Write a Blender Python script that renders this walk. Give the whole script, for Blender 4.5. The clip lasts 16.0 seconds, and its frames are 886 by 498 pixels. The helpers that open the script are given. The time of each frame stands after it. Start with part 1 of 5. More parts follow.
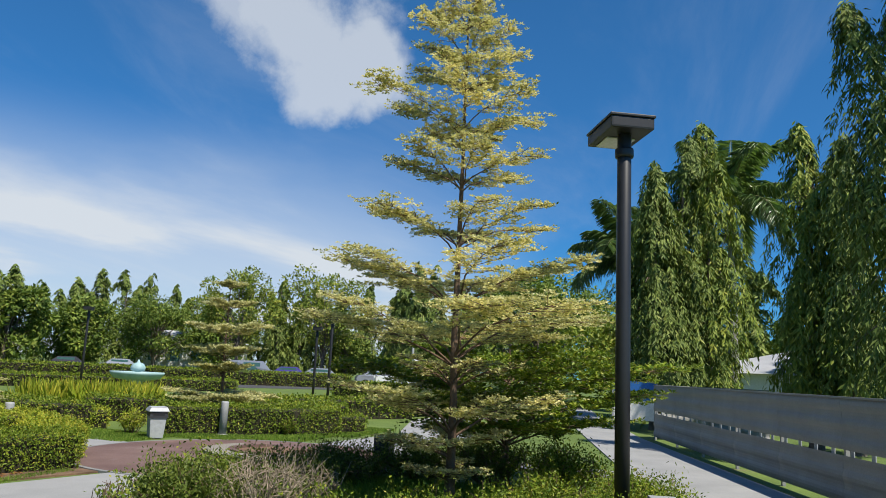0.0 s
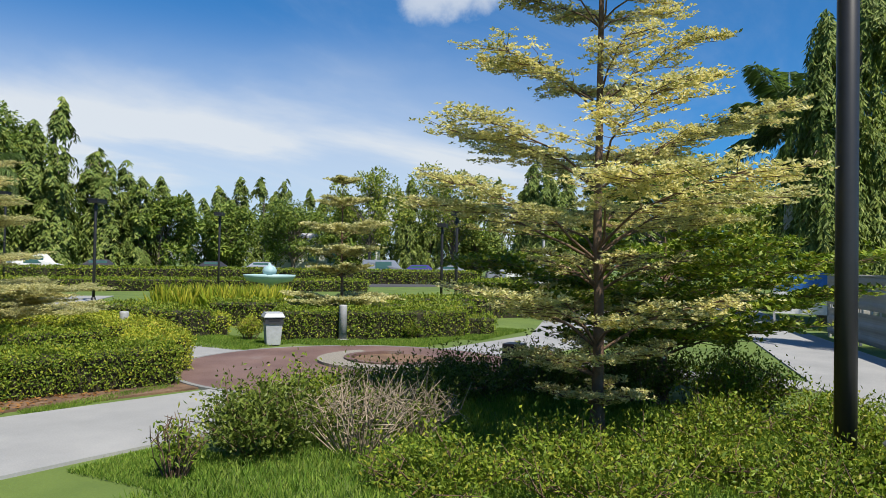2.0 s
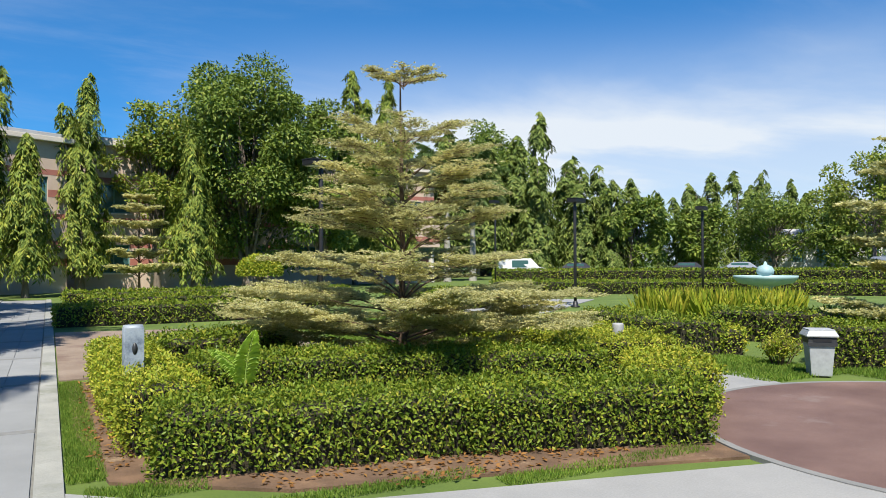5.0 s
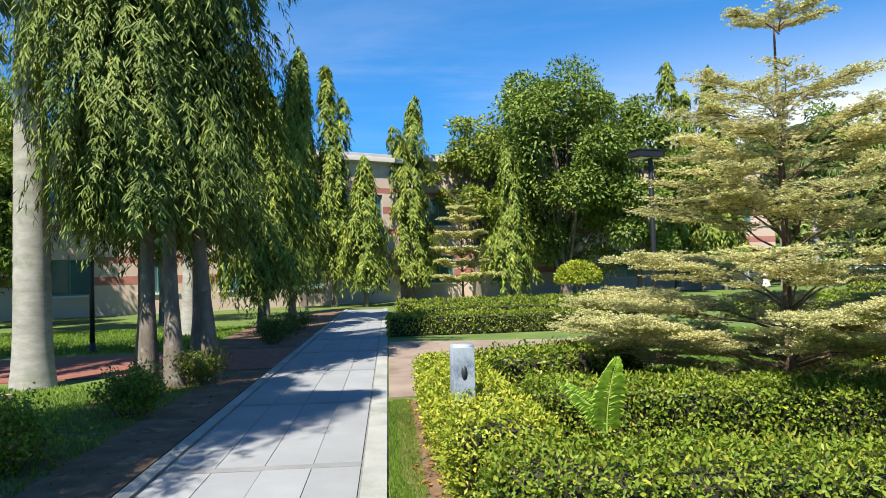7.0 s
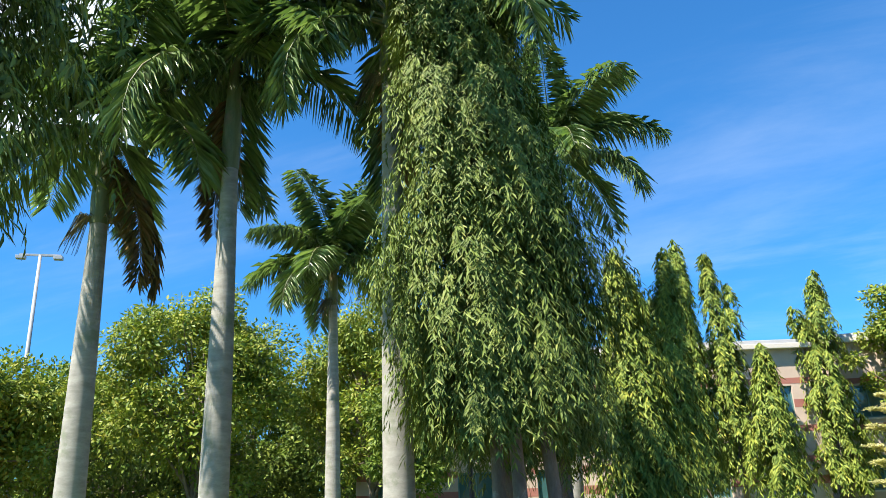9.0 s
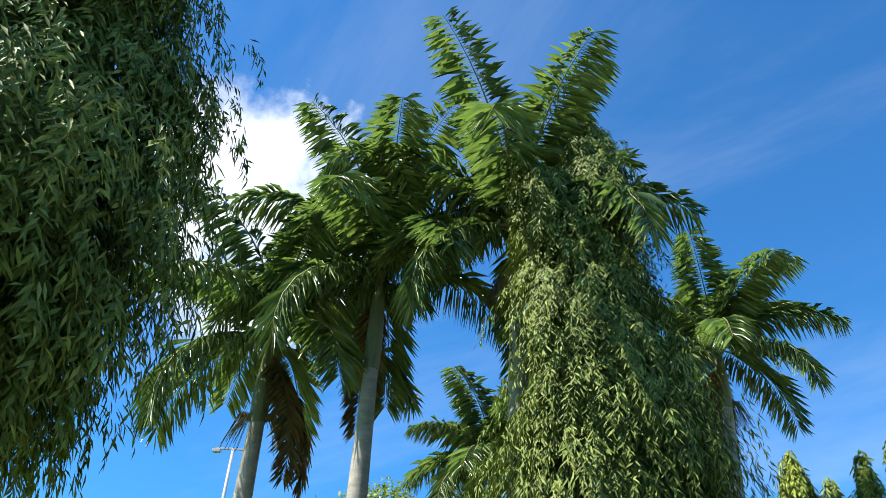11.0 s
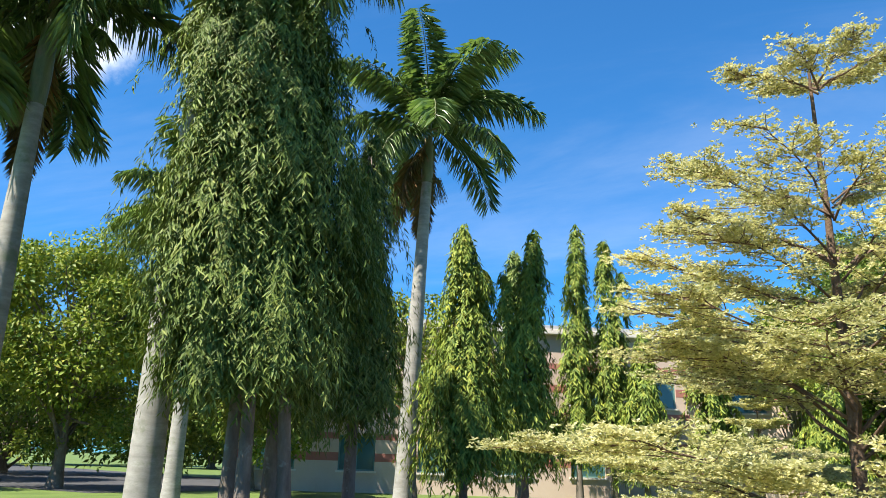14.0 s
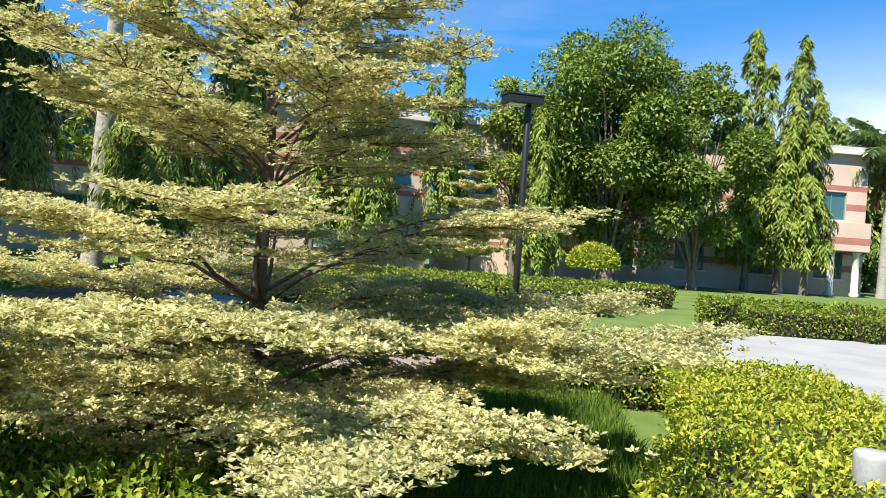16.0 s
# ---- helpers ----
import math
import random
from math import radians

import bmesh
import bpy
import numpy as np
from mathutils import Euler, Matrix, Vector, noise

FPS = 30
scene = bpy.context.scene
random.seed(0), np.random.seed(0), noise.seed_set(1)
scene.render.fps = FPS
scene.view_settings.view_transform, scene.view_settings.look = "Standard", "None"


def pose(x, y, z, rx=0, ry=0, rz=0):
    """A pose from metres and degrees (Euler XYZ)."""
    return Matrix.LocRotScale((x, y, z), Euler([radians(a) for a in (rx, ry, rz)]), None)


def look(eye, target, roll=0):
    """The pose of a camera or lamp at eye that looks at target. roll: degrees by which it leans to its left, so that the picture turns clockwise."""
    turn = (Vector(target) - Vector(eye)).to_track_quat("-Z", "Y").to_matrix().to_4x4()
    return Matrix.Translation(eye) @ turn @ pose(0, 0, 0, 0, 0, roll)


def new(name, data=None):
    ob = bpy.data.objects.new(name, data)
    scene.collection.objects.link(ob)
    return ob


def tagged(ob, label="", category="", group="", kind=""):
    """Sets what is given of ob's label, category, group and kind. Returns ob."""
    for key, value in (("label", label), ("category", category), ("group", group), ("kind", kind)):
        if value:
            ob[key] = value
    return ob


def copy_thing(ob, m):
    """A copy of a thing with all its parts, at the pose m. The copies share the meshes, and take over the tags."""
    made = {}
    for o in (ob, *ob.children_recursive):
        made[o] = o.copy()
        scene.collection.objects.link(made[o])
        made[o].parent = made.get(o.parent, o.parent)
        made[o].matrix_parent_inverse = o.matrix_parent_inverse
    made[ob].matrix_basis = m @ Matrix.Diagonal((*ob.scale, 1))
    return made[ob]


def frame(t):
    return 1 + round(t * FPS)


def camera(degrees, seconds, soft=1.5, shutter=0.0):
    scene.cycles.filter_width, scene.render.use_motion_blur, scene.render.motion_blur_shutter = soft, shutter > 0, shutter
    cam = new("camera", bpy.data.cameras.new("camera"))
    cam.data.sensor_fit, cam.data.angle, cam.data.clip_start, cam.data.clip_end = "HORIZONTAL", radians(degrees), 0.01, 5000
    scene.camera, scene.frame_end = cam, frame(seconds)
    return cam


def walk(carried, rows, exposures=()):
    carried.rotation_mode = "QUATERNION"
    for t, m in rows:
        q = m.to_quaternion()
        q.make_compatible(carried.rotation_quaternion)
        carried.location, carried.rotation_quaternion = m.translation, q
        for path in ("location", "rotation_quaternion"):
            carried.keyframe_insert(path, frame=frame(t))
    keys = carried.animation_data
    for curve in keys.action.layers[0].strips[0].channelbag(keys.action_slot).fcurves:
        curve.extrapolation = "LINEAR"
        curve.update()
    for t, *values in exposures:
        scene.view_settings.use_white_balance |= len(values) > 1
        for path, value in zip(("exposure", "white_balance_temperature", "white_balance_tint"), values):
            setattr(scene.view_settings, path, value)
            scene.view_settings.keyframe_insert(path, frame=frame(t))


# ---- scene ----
# ---------------------------------------------------------------- camera
cam = camera(61.7, 16.0, soft=0.6)
PATH = [  # seconds, x, y, z, pitch, roll, yaw
    (0, -4.79, -6.54, 1.62, 9.45, -2.69, -72.98),
    (0.5, -4.6, -6.56, 1.66, 7.54, -2.46, -71.49),
    (1, -3.96, -6.43, 1.69, 4.73, -1.78, -68.66),
    (1.5, -3.48, -6.27, 1.7, 2.42, -1.6, -65.73),
    (2, -2.86, -5.86, 1.66, 1.1, -1.0, -62.9),
    (2.5, -2.1, -4.92, 1.62, 0.3, 0.2, -62.3),
    (3, -1.2, -4.13, 1.58, 1.42, 1.2, -54.0),
    (3.5, -0.91, -3.78, 1.59, 1.38, 0.97, -47.53),
    (4, -0.77, -3.56, 1.6, 1.53, 1.07, -40.37),
    (6.5, -0.68, -1.44, 1.54, 0.29, 0.32, -11.26),
    (7, -0.58, -1.04, 1.55, 1.91, 1.6, -4.26),
    (7.5, -0.51, -0.66, 1.57, 4.78, 2.79, 4.02),
    (8, -0.42, -0.33, 1.59, 8.47, 3.36, 12.42),
    (8.5, -0.12, -0.1, 1.63, 13.4, 3, 19.95),
    (9, 0.08, 0.07, 1.63, 18.49, 2.52, 26.43),
    (9.5, 0.34, 0.21, 1.61, 24.02, 1.49, 32.84),
    (10, 0.67, 0.32, 1.62, 29.46, 0.47, 38.8),
    (12.5, 1.99, 0.73, 1.61, 34.45, -3.77, 40.34),
    (13, 2.26, 0.87, 1.61, 27.29, -3.51, 33.71),
    (13.5, 2.56, 1.06, 1.63, 21.32, -2.93, 27.46),
    (14, 2.96, 1.27, 1.52, 16.06, -1.74, 22.19),
    (14.5, 3.43, 1.5, 1.38, 11.71, -1.73, 17.28),
    (15, 3.89, 1.63, 1.49, 7.66, -2.54, 13.48),
    (15.5, 4.45, 1.82, 1.61, 3.64, -3.38, 9.29),
    (16, 4.97, 1.98, 1.51, -0.38, -3.88, 5.33),
]
EXPOSURES = [(0.0, 0.45), (2.5, 0.56), (4.0, 0.58), (6.5, 1.02), (8.0, 1.26), (9.0, 1.46), (10.0, 1.46), (13.0, 1.24), (14.5, 1.38), (16.0, 1.22)]
walk(cam, [(t, pose(x, y, z, 90 + p, r, w)) for t, x, y, z, p, r, w in PATH], EXPOSURES)
SKY_TINT = (0.35, 0.95, 1.36, 1)
CLOUD = (8.0, 8.5, 9.0, 1)
PUFFS_AT = [((0.80, 0.425, 0.423), 0.12, 1.3, 0.7), ((0.845, 0.385, 0.372), 0.07, 2.3, 0.7), ((0.735, 0.46, 0.50), 0.13, 3.1, 0.6), ((-0.74, 0.40, 0.56), 0.20, 4.2, 0.85)]
# ---------------------------------------------------------------- world and sun
SUN_DIR = Vector((-0.48, -0.87, 1.46)).normalized()

world = bpy.data.worlds.new("sky")
scene.world = world
world.use_nodes = True
wn, wl = world.node_tree.nodes, world.node_tree.links
wn.clear()
w_out = wn.new("ShaderNodeOutputWorld")
w_bg = wn.new("ShaderNodeBackground")
w_sky = wn.new("ShaderNodeTexSky")
w_sky.sky_type = "NISHITA"
w_sky.sun_disc = False
w_sky.sun_elevation = math.asin(SUN_DIR.z)
w_sky.sun_rotation = math.atan2(SUN_DIR.x, SUN_DIR.y)
w_sky.air_density, w_sky.dust_density, w_sky.ozone_density = 1.0, 0.05, 3.0
w_sky.altitude = 100
w_bg.inputs["Strength"].default_value = 0.065
# thin cirrus and a bank of cloud over the eastern horizon
w_tc = wn.new("ShaderNodeTexCoord")
w_sep = wn.new("ShaderNodeSeparateXYZ")
wl.new(w_tc.outputs["Generated"], w_sep.inputs[0])


def w_math(op, a, b=None, c=None):
    n = wn.new("ShaderNodeMath")
    n.operation = op
    for i, v in enumerate((a, b, c)):
        if v is None:
            continue
        if isinstance(v, (int, float)):
            n.inputs[i].default_value = v
        else:
            wl.new(v, n.inputs[i])
    return n.outputs[0]


def w_range(v, a, b, c=0.0, d=1.0):
    n = wn.new("ShaderNodeMapRange")
    n.interpolation_type = "SMOOTHSTEP"
    wl.new(v, n.inputs[0])
    for i, k in enumerate((a, b, c, d)):
        n.inputs[i + 1].default_value = k
    return n.outputs[0]


# clouds lie on a flat layer: the direction divided by its height
w_den = w_math("MAXIMUM", w_math("ADD", w_sep.outputs[2], 0.12), 0.05)
w_com = wn.new("ShaderNodeCombineXYZ")
wl.new(w_math("DIVIDE", w_sep.outputs[0], w_den), w_com.inputs[0])
wl.new(w_math("DIVIDE", w_sep.outputs[1], w_den), w_com.inputs[1])


def w_noise(scale, detail, rough, distortion, stretch=(1, 1, 1), turn=0.0, shift=(0, 0, 0)):
    m = wn.new("ShaderNodeMapping")
    m.inputs["Scale"].default_value = stretch
    m.inputs["Rotation"].default_value = (0, 0, turn)
    m.inputs["Location"].default_value = shift
    wl.new(w_com.outputs[0], m.inputs[0])
    n = wn.new("ShaderNodeTexNoise")
    n.inputs["Scale"].default_value = scale
    n.inputs["Detail"].default_value = detail
    n.inputs["Roughness"].default_value = rough
    n.inputs["Distortion"].default_value = distortion
    wl.new(m.outputs[0], n.inputs["Vector"])
    return n.outputs[0]


w_wisp = w_range(w_noise(0.9, 9, 0.62, 0.6, (0.5, 1.3, 1), 0.5, (3.1, 1.2, 0)), 0.46, 0.78)
w_soft = w_range(w_noise(0.55, 8, 0.55, 0.3, (0.8, 1.0, 1), 0.2, (7.4, 2.2, 0)), 0.42, 0.68)
# the bank: low above the horizon, thinning out with height, in the east and north-east
w_east = w_range(w_math("ADD", w_math("MULTIPLY", w_sep.outputs[0], 0.67), w_math("MULTIPLY", w_sep.outputs[1], 0.74)), 0.76, 0.94)
w_low = w_range(w_sep.outputs[2], 0.33, 0.11)
w_bank = w_math("MULTIPLY", w_math("MULTIPLY", w_east, w_low), w_math("ADD", w_math("MULTIPLY", w_soft, 0.7), 0.62))
w_amount = w_math("MINIMUM", w_math("ADD", w_bank, w_math("MULTIPLY", w_wisp, 0.14)), 0.93)


def w_puff(direction, size, seed):
    d = Vector(direction).normalized()
    dot = wn.new("ShaderNodeVectorMath")
    dot.operation = "DOT_PRODUCT"
    wl.new(w_tc.outputs["Generated"], dot.inputs[0])
    dot.inputs[1].default_value = d
    n = wn.new("ShaderNodeTexNoise")
    n.inputs["Scale"].default_value = 5.5
    n.inputs["Detail"].default_value = 8
    n.inputs["Roughness"].default_value = 0.6
    m = wn.new("ShaderNodeMapping")
    m.inputs["Location"].default_value = (seed, seed * 0.7, 0)
    wl.new(w_tc.outputs["Generated"], m.inputs[0])
    wl.new(m.outputs[0], n.inputs["Vector"])
    edge = w_math("ADD", dot.outputs["Value"], w_math("MULTIPLY", w_math("SUBTRACT", n.outputs[0], 0.5), 2.0 * size * size))
    return w_range(edge, math.cos(size), math.cos(size * 0.25))


for w_p in PUFFS_AT:
    w_amount = w_math("MAXIMUM", w_amount, w_math("MULTIPLY", w_puff(*w_p[:3]), w_p[3]))
w_mix = wn.new("ShaderNodeMix")
w_mix.data_type = "RGBA"
wl.new(w_amount, w_mix.inputs[0])
w_tint = wn.new("ShaderNodeMix")
w_tint.data_type = "RGBA"
w_tint.blend_type = "MULTIPLY"
w_tint.inputs[0].default_value = 1.0
wl.new(w_sky.outputs[0], w_tint.inputs[6])
w_tint.inputs[7].default_value = SKY_TINT
w_depth = wn.new("ShaderNodeMix")
w_depth.data_type = "RGBA"
wl.new(w_range(w_sep.outputs[2], 0.02, 0.5), w_depth.inputs[0])
w_depth.inputs[6].default_value = (0.68, 0.77, 0.88, 1)
w_depth.inputs[7].default_value = (1, 1, 1, 1)
w_blue = wn.new("ShaderNodeMix")
w_blue.data_type = "RGBA"
w_blue.blend_type = "MULTIPLY"
w_blue.inputs[0].default_value = 1.0
wl.new(w_tint.outputs[2], w_blue.inputs[6])
wl.new(w_depth.outputs[2], w_blue.inputs[7])
wl.new(w_blue.outputs[2], w_mix.inputs[6])
w_mix.inputs[7].default_value = CLOUD
wl.new(w_mix.outputs[2], w_bg.inputs[0])
wl.new(w_bg.outputs[0], w_out.inputs[0])

sun = new("sun", bpy.data.lights.new("sun", "SUN"))
sun.data.energy = 4.8
sun.data.angle = radians(0.53)
sun.data.color = (1.0, 0.935, 0.82)
sun.matrix_world = look(SUN_DIR * 60, (0, 0, 0))

# ---------------------------------------------------------------- materials


def node_mat(name):
    m = bpy.data.materials.new(name)
    m.use_nodes = True
    nt = m.node_tree
    b = nt.nodes["Principled BSDF"]
    return m, nt, b


def link(nt, a, b):
    nt.links.new(a, b)


def noise_node(nt, scale, detail=6, rough=0.6, stretch=(1, 1, 1), coords="Object"):
    tc = nt.nodes.new("ShaderNodeTexCoord")
    mp = nt.nodes.new("ShaderNodeMapping")
    mp.inputs["Scale"].default_value = stretch
    link(nt, tc.outputs[coords], mp.inputs[0])
    n = nt.nodes.new("ShaderNodeTexNoise")
    n.inputs["Scale"].default_value = scale
    n.inputs["Detail"].default_value = detail
    n.inputs["Roughness"].default_value = rough
    link(nt, mp.outputs[0], n.inputs["Vector"])
    return n.outputs[0]


def ramp(nt, v, stops):
    r = nt.nodes.new("ShaderNodeValToRGB")
    el = r.color_ramp.elements
    while len(el) < len(stops):
        el.new(0.5)
    for e, (p, c) in zip(el, stops):
        e.position, e.color = p, (*c, 1)
    link(nt, v, r.inputs[0])
    return r.outputs[0]


def mixed(nt, f, a, b, mode="MIX"):
    m = nt.nodes.new("ShaderNodeMix")
    m.data_type = "RGBA"
    m.blend_type = mode
    for sock, v in ((m.inputs[0], f), (m.inputs[6], a), (m.inputs[7], b)):
        if isinstance(v, (int, float)):
            sock.default_value = v
        elif isinstance(v, tuple):
            sock.default_value = (*v, 1)
        else:
            link(nt, v, sock)
    return m.outputs[2]


def bump(nt, b, height, strength, dist=0.01):
    n = nt.nodes.new("ShaderNodeBump")
    n.inputs["Strength"].default_value = strength
    n.inputs["Distance"].default_value = dist
    link(nt, height, n.inputs["Height"])
    link(nt, n.outputs[0], b.inputs["Normal"])


def surface(name, dark, light, scale=4.0, fine=60.0, rough=0.8, metal=0.0, relief=0.3, stretch=(1, 1, 1), spread=0.0, stain=None, stain_at=0.62):
    """A weathered surface: broad blotches, fine grain, relief; spread varies piece by piece."""
    m, nt, b = node_mat(name)
    big = noise_node(nt, scale, 5, 0.6, stretch)
    col = ramp(nt, big, [(0.3, tuple(v * 0.9 for v in dark)), (0.7, tuple(v * 0.9 for v in light))])
    small = noise_node(nt, fine, 4, 0.7, stretch)
    col = mixed(nt, 0.5, col, ramp(nt, small, [(0.25, (0.68, 0.68, 0.68)), (0.75, (1.18, 1.18, 1.18))]), "MULTIPLY")
    if stain:
        patch = ramp(nt, noise_node(nt, scale * 0.6, 8, 0.7), [(stain_at - 0.06, (0, 0, 0)), (stain_at + 0.06, (1, 1, 1))])
        col = mixed(nt, patch, col, stain)
    if spread:
        oi = nt.nodes.new("ShaderNodeObjectInfo")
        col = mixed(nt, 1.0, col, ramp(nt, oi.outputs["Random"], [(0, (1 - spread,) * 3), (1, (1 + spread,) * 3)]), "MULTIPLY")
    link(nt, col, b.inputs["Base Color"])
    b.inputs["Roughness"].default_value = rough
    b.inputs["Metallic"].default_value = metal
    if relief:
        bump(nt, b, small, relief)
    return m


LEAF_TONE = 0.78  # real leaves are darker than they look in full sun


def leafy(name, colours, patch=1.5, gloss=0.45, through_light=0.35, glow=(1.25, 1.38, 0.75), spec=0.16):
    """Leaves: each leaf takes its own tone, with broad patches over it, and lets some light through."""
    m, nt, b = node_mat(name)
    geo = nt.nodes.new("ShaderNodeNewGeometry")
    colours = [tuple(v * LEAF_TONE for v in c) for c in colours]
    n = len(colours)
    col = ramp(nt, geo.outputs["Random Per Island"], [(i / max(n - 1, 1), c) for i, c in enumerate(colours)])
    big = noise_node(nt, patch, 3, 0.6)
    col = mixed(nt, 1.0, col, ramp(nt, big, [(0.3, (0.72, 0.76, 0.7)), (0.7, (1.25, 1.2, 1.1))]), "MULTIPLY")
    link(nt, col, b.inputs["Base Color"])
    b.inputs["Roughness"].default_value = gloss
    b.inputs["Specular IOR Level"].default_value = spec
    tr = nt.nodes.new("ShaderNodeBsdfTranslucent")
    link(nt, mixed(nt, 1.0, col, glow, "MULTIPLY"), tr.inputs["Color"])
    mx = nt.nodes.new("ShaderNodeMixShader")
    mx.inputs[0].default_value = through_light
    out = nt.nodes["Material Output"]
    link(nt, b.outputs[0], mx.inputs[1])
    link(nt, tr.outputs[0], mx.inputs[2])
    link(nt, mx.outputs[0], out.inputs["Surface"])
    return m


def plain(name, colour, rough=0.5, metal=0.0):
    m, nt, b = node_mat(name)
    n = noise_node(nt, 14.0, 5, 0.65)
    col = mixed(nt, 1.0, ramp(nt, n, [(0.3, tuple(v * 0.82 for v in colour)), (0.7, tuple(min(1, v * 1.1) for v in colour))]), (1, 1, 1), "MULTIPLY")
    link(nt, col, b.inputs["Base Color"])
    b.inputs["Roughness"].default_value = rough
    b.inputs["Metallic"].default_value = metal
    return m


def glass(name, colour=(0.05, 0.09, 0.10)):
    m, nt, b = node_mat(name)
    b.inputs["Base Color"].default_value = (*colour, 1)
    b.inputs["Roughness"].default_value = 0.06
    b.inputs["IOR"].default_value = 1.5
    b.inputs["Specular IOR Level"].default_value = 0.8
    return m


M_GRASS = surface("lawn", (0.075, 0.125, 0.018), (0.14, 0.205, 0.035), 0.8, 40, 0.9, relief=0.8, stain=(0.16, 0.15, 0.06), stain_at=0.66)
M_BLADE = leafy("grass_blade", [(0.104, 0.203, 0.028), (0.194, 0.325, 0.047), (0.297, 0.378, 0.081)], 0.8, 0.6, 0.3)
M_SOIL = surface("soil", (0.10, 0.060, 0.036), (0.24, 0.145, 0.085), 3.0, 50, 0.95, relief=1.0, stain=(0.33, 0.24, 0.15), stain_at=0.64)
M_SLAB = surface("grey_slab", (0.24, 0.25, 0.257), (0.31, 0.32, 0.327), 1.2, 90, 0.85, relief=0.2, spread=0.07, stain=(0.23, 0.235, 0.23), stain_at=0.66)
M_BAND = surface("grey_band", (0.19, 0.195, 0.195), (0.27, 0.27, 0.265), 2.0, 90, 0.85, relief=0.25, spread=0.05)
M_JOINT = surface("joint", (0.16, 0.16, 0.15), (0.24, 0.24, 0.22), 6, 80, 0.95)
M_KERB = surface("kerb_stone", (0.26, 0.27, 0.25), (0.40, 0.40, 0.37), 1.5, 70, 0.9, relief=0.4, stain=(0.20, 0.21, 0.17), stain_at=0.6)
M_STAMP = surface("brown_concrete", (0.115, 0.065, 0.055), (0.20, 0.125, 0.105), 1.0, 70, 0.75, relief=0.3, spread=0.08, stain=(0.21, 0.165, 0.15), stain_at=0.63)
M_PAD = surface("worn_pad", (0.22, 0.16, 0.12), (0.34, 0.27, 0.21), 1.0, 70, 0.85, relief=0.3, stain=(0.17, 0.115, 0.09), stain_at=0.58)
M_BRICK = surface("red_paver", (0.22, 0.075, 0.05), (0.36, 0.14, 0.10), 5, 80, 0.85, relief=0.4, spread=0.2)
M_PEBBLE = surface("pebble_wash", (0.20, 0.18, 0.15), (0.38, 0.35, 0.30), 40, 160, 0.9, relief=1.0)
M_PALE = surface("pale_path", (0.265, 0.27, 0.272), (0.35, 0.352, 0.35), 0.9, 60, 0.9, relief=0.15)
M_ASPH = surface("asphalt", (0.045, 0.046, 0.05), (0.08, 0.08, 0.085), 1.0, 90, 0.9, relief=0.3)
M_BARK = surface("grey_bark", (0.11, 0.09, 0.07), (0.26, 0.21, 0.165), 6, 40, 0.95, relief=1.0, stretch=(1, 1, 0.35), stain=(0.30, 0.30, 0.26), stain_at=0.63)
M_TWIG = surface("brown_bark", (0.10, 0.06, 0.038), (0.22, 0.14, 0.09), 8, 60, 0.9, relief=0.8)
M_DRY = surface("dry_twig", (0.24, 0.18, 0.12), (0.46, 0.38, 0.28), 8, 60, 0.9, relief=0.5)
M_PALM = surface("palm_trunk", (0.27, 0.26, 0.225), (0.45, 0.43, 0.385), 3, 40, 0.9, relief=0.6, stretch=(1, 1, 3), stain=(0.20, 0.22, 0.15), stain_at=0.6)
M_SHAFT = surface("crownshaft", (0.12, 0.15, 0.055), (0.24, 0.25, 0.11), 3, 30, 0.5, stretch=(3, 3, 0.5), stain=(0.26, 0.17, 0.10), stain_at=0.6)
M_SHEAF = surface("palm_flower_stalk", (0.16, 0.14, 0.07), (0.30, 0.25, 0.13), 8, 40, 0.9, relief=0.5)
# near-black: the shade among inner twigs is put into this colour
M_CORE = surface("hedge_inner_shade", (0.020, 0.022, 0.010), (0.055, 0.045, 0.024), 14, 60, 1.0, relief=1.0)
M_VARI = leafy("variegated_leaf", [(0.345, 0.367, 0.124), (0.713, 0.679, 0.364), (0.821, 0.770, 0.450), (0.486, 0.482, 0.201), (0.829, 0.816, 0.551)], 1.2, 0.5, 0.42, (1.1, 1.1, 0.9))
M_VARI_A = leafy("golden_leaf", [(0.347, 0.398, 0.137), (0.795, 0.768, 0.392), (0.923, 0.887, 0.526), (0.565, 0.570, 0.227), (0.950, 0.950, 0.663)], 1.2, 0.5, 0.42, (1.22, 1.12, 0.8))
M_HEDGE = leafy("hedge_leaf", [(0.078, 0.138, 0.018), (0.174, 0.262, 0.029), (0.280, 0.354, 0.041), (0.121, 0.196, 0.024), (0.419, 0.406, 0.058)], 1.6, 0.4, 0.2)
M_HEDGE_Y = leafy("gold_hedge_leaf", [(0.165, 0.253, 0.025), (0.329, 0.409, 0.043), (0.495, 0.479, 0.061), (0.231, 0.338, 0.037), (0.592, 0.507, 0.074)], 1.6, 0.4, 0.2)
M_SHRUB = leafy("shrub_leaf", [(0.072, 0.111, 0.022), (0.142, 0.195, 0.037), (0.212, 0.260, 0.050), (0.097, 0.143, 0.024)], 1.6, 0.4, 0.2)
M_MAST = leafy("mast_leaf", [(0.084, 0.133, 0.031), (0.159, 0.226, 0.051), (0.242, 0.313, 0.074), (0.111, 0.171, 0.039), (0.318, 0.360, 0.101)], 0.9, 0.52, 0.08)
M_MAST_B = leafy("mast_leaf_light", [(0.102, 0.165, 0.030), (0.206, 0.287, 0.050), (0.328, 0.392, 0.068), (0.138, 0.211, 0.040), (0.414, 0.423, 0.068)], 0.9, 0.52, 0.08)
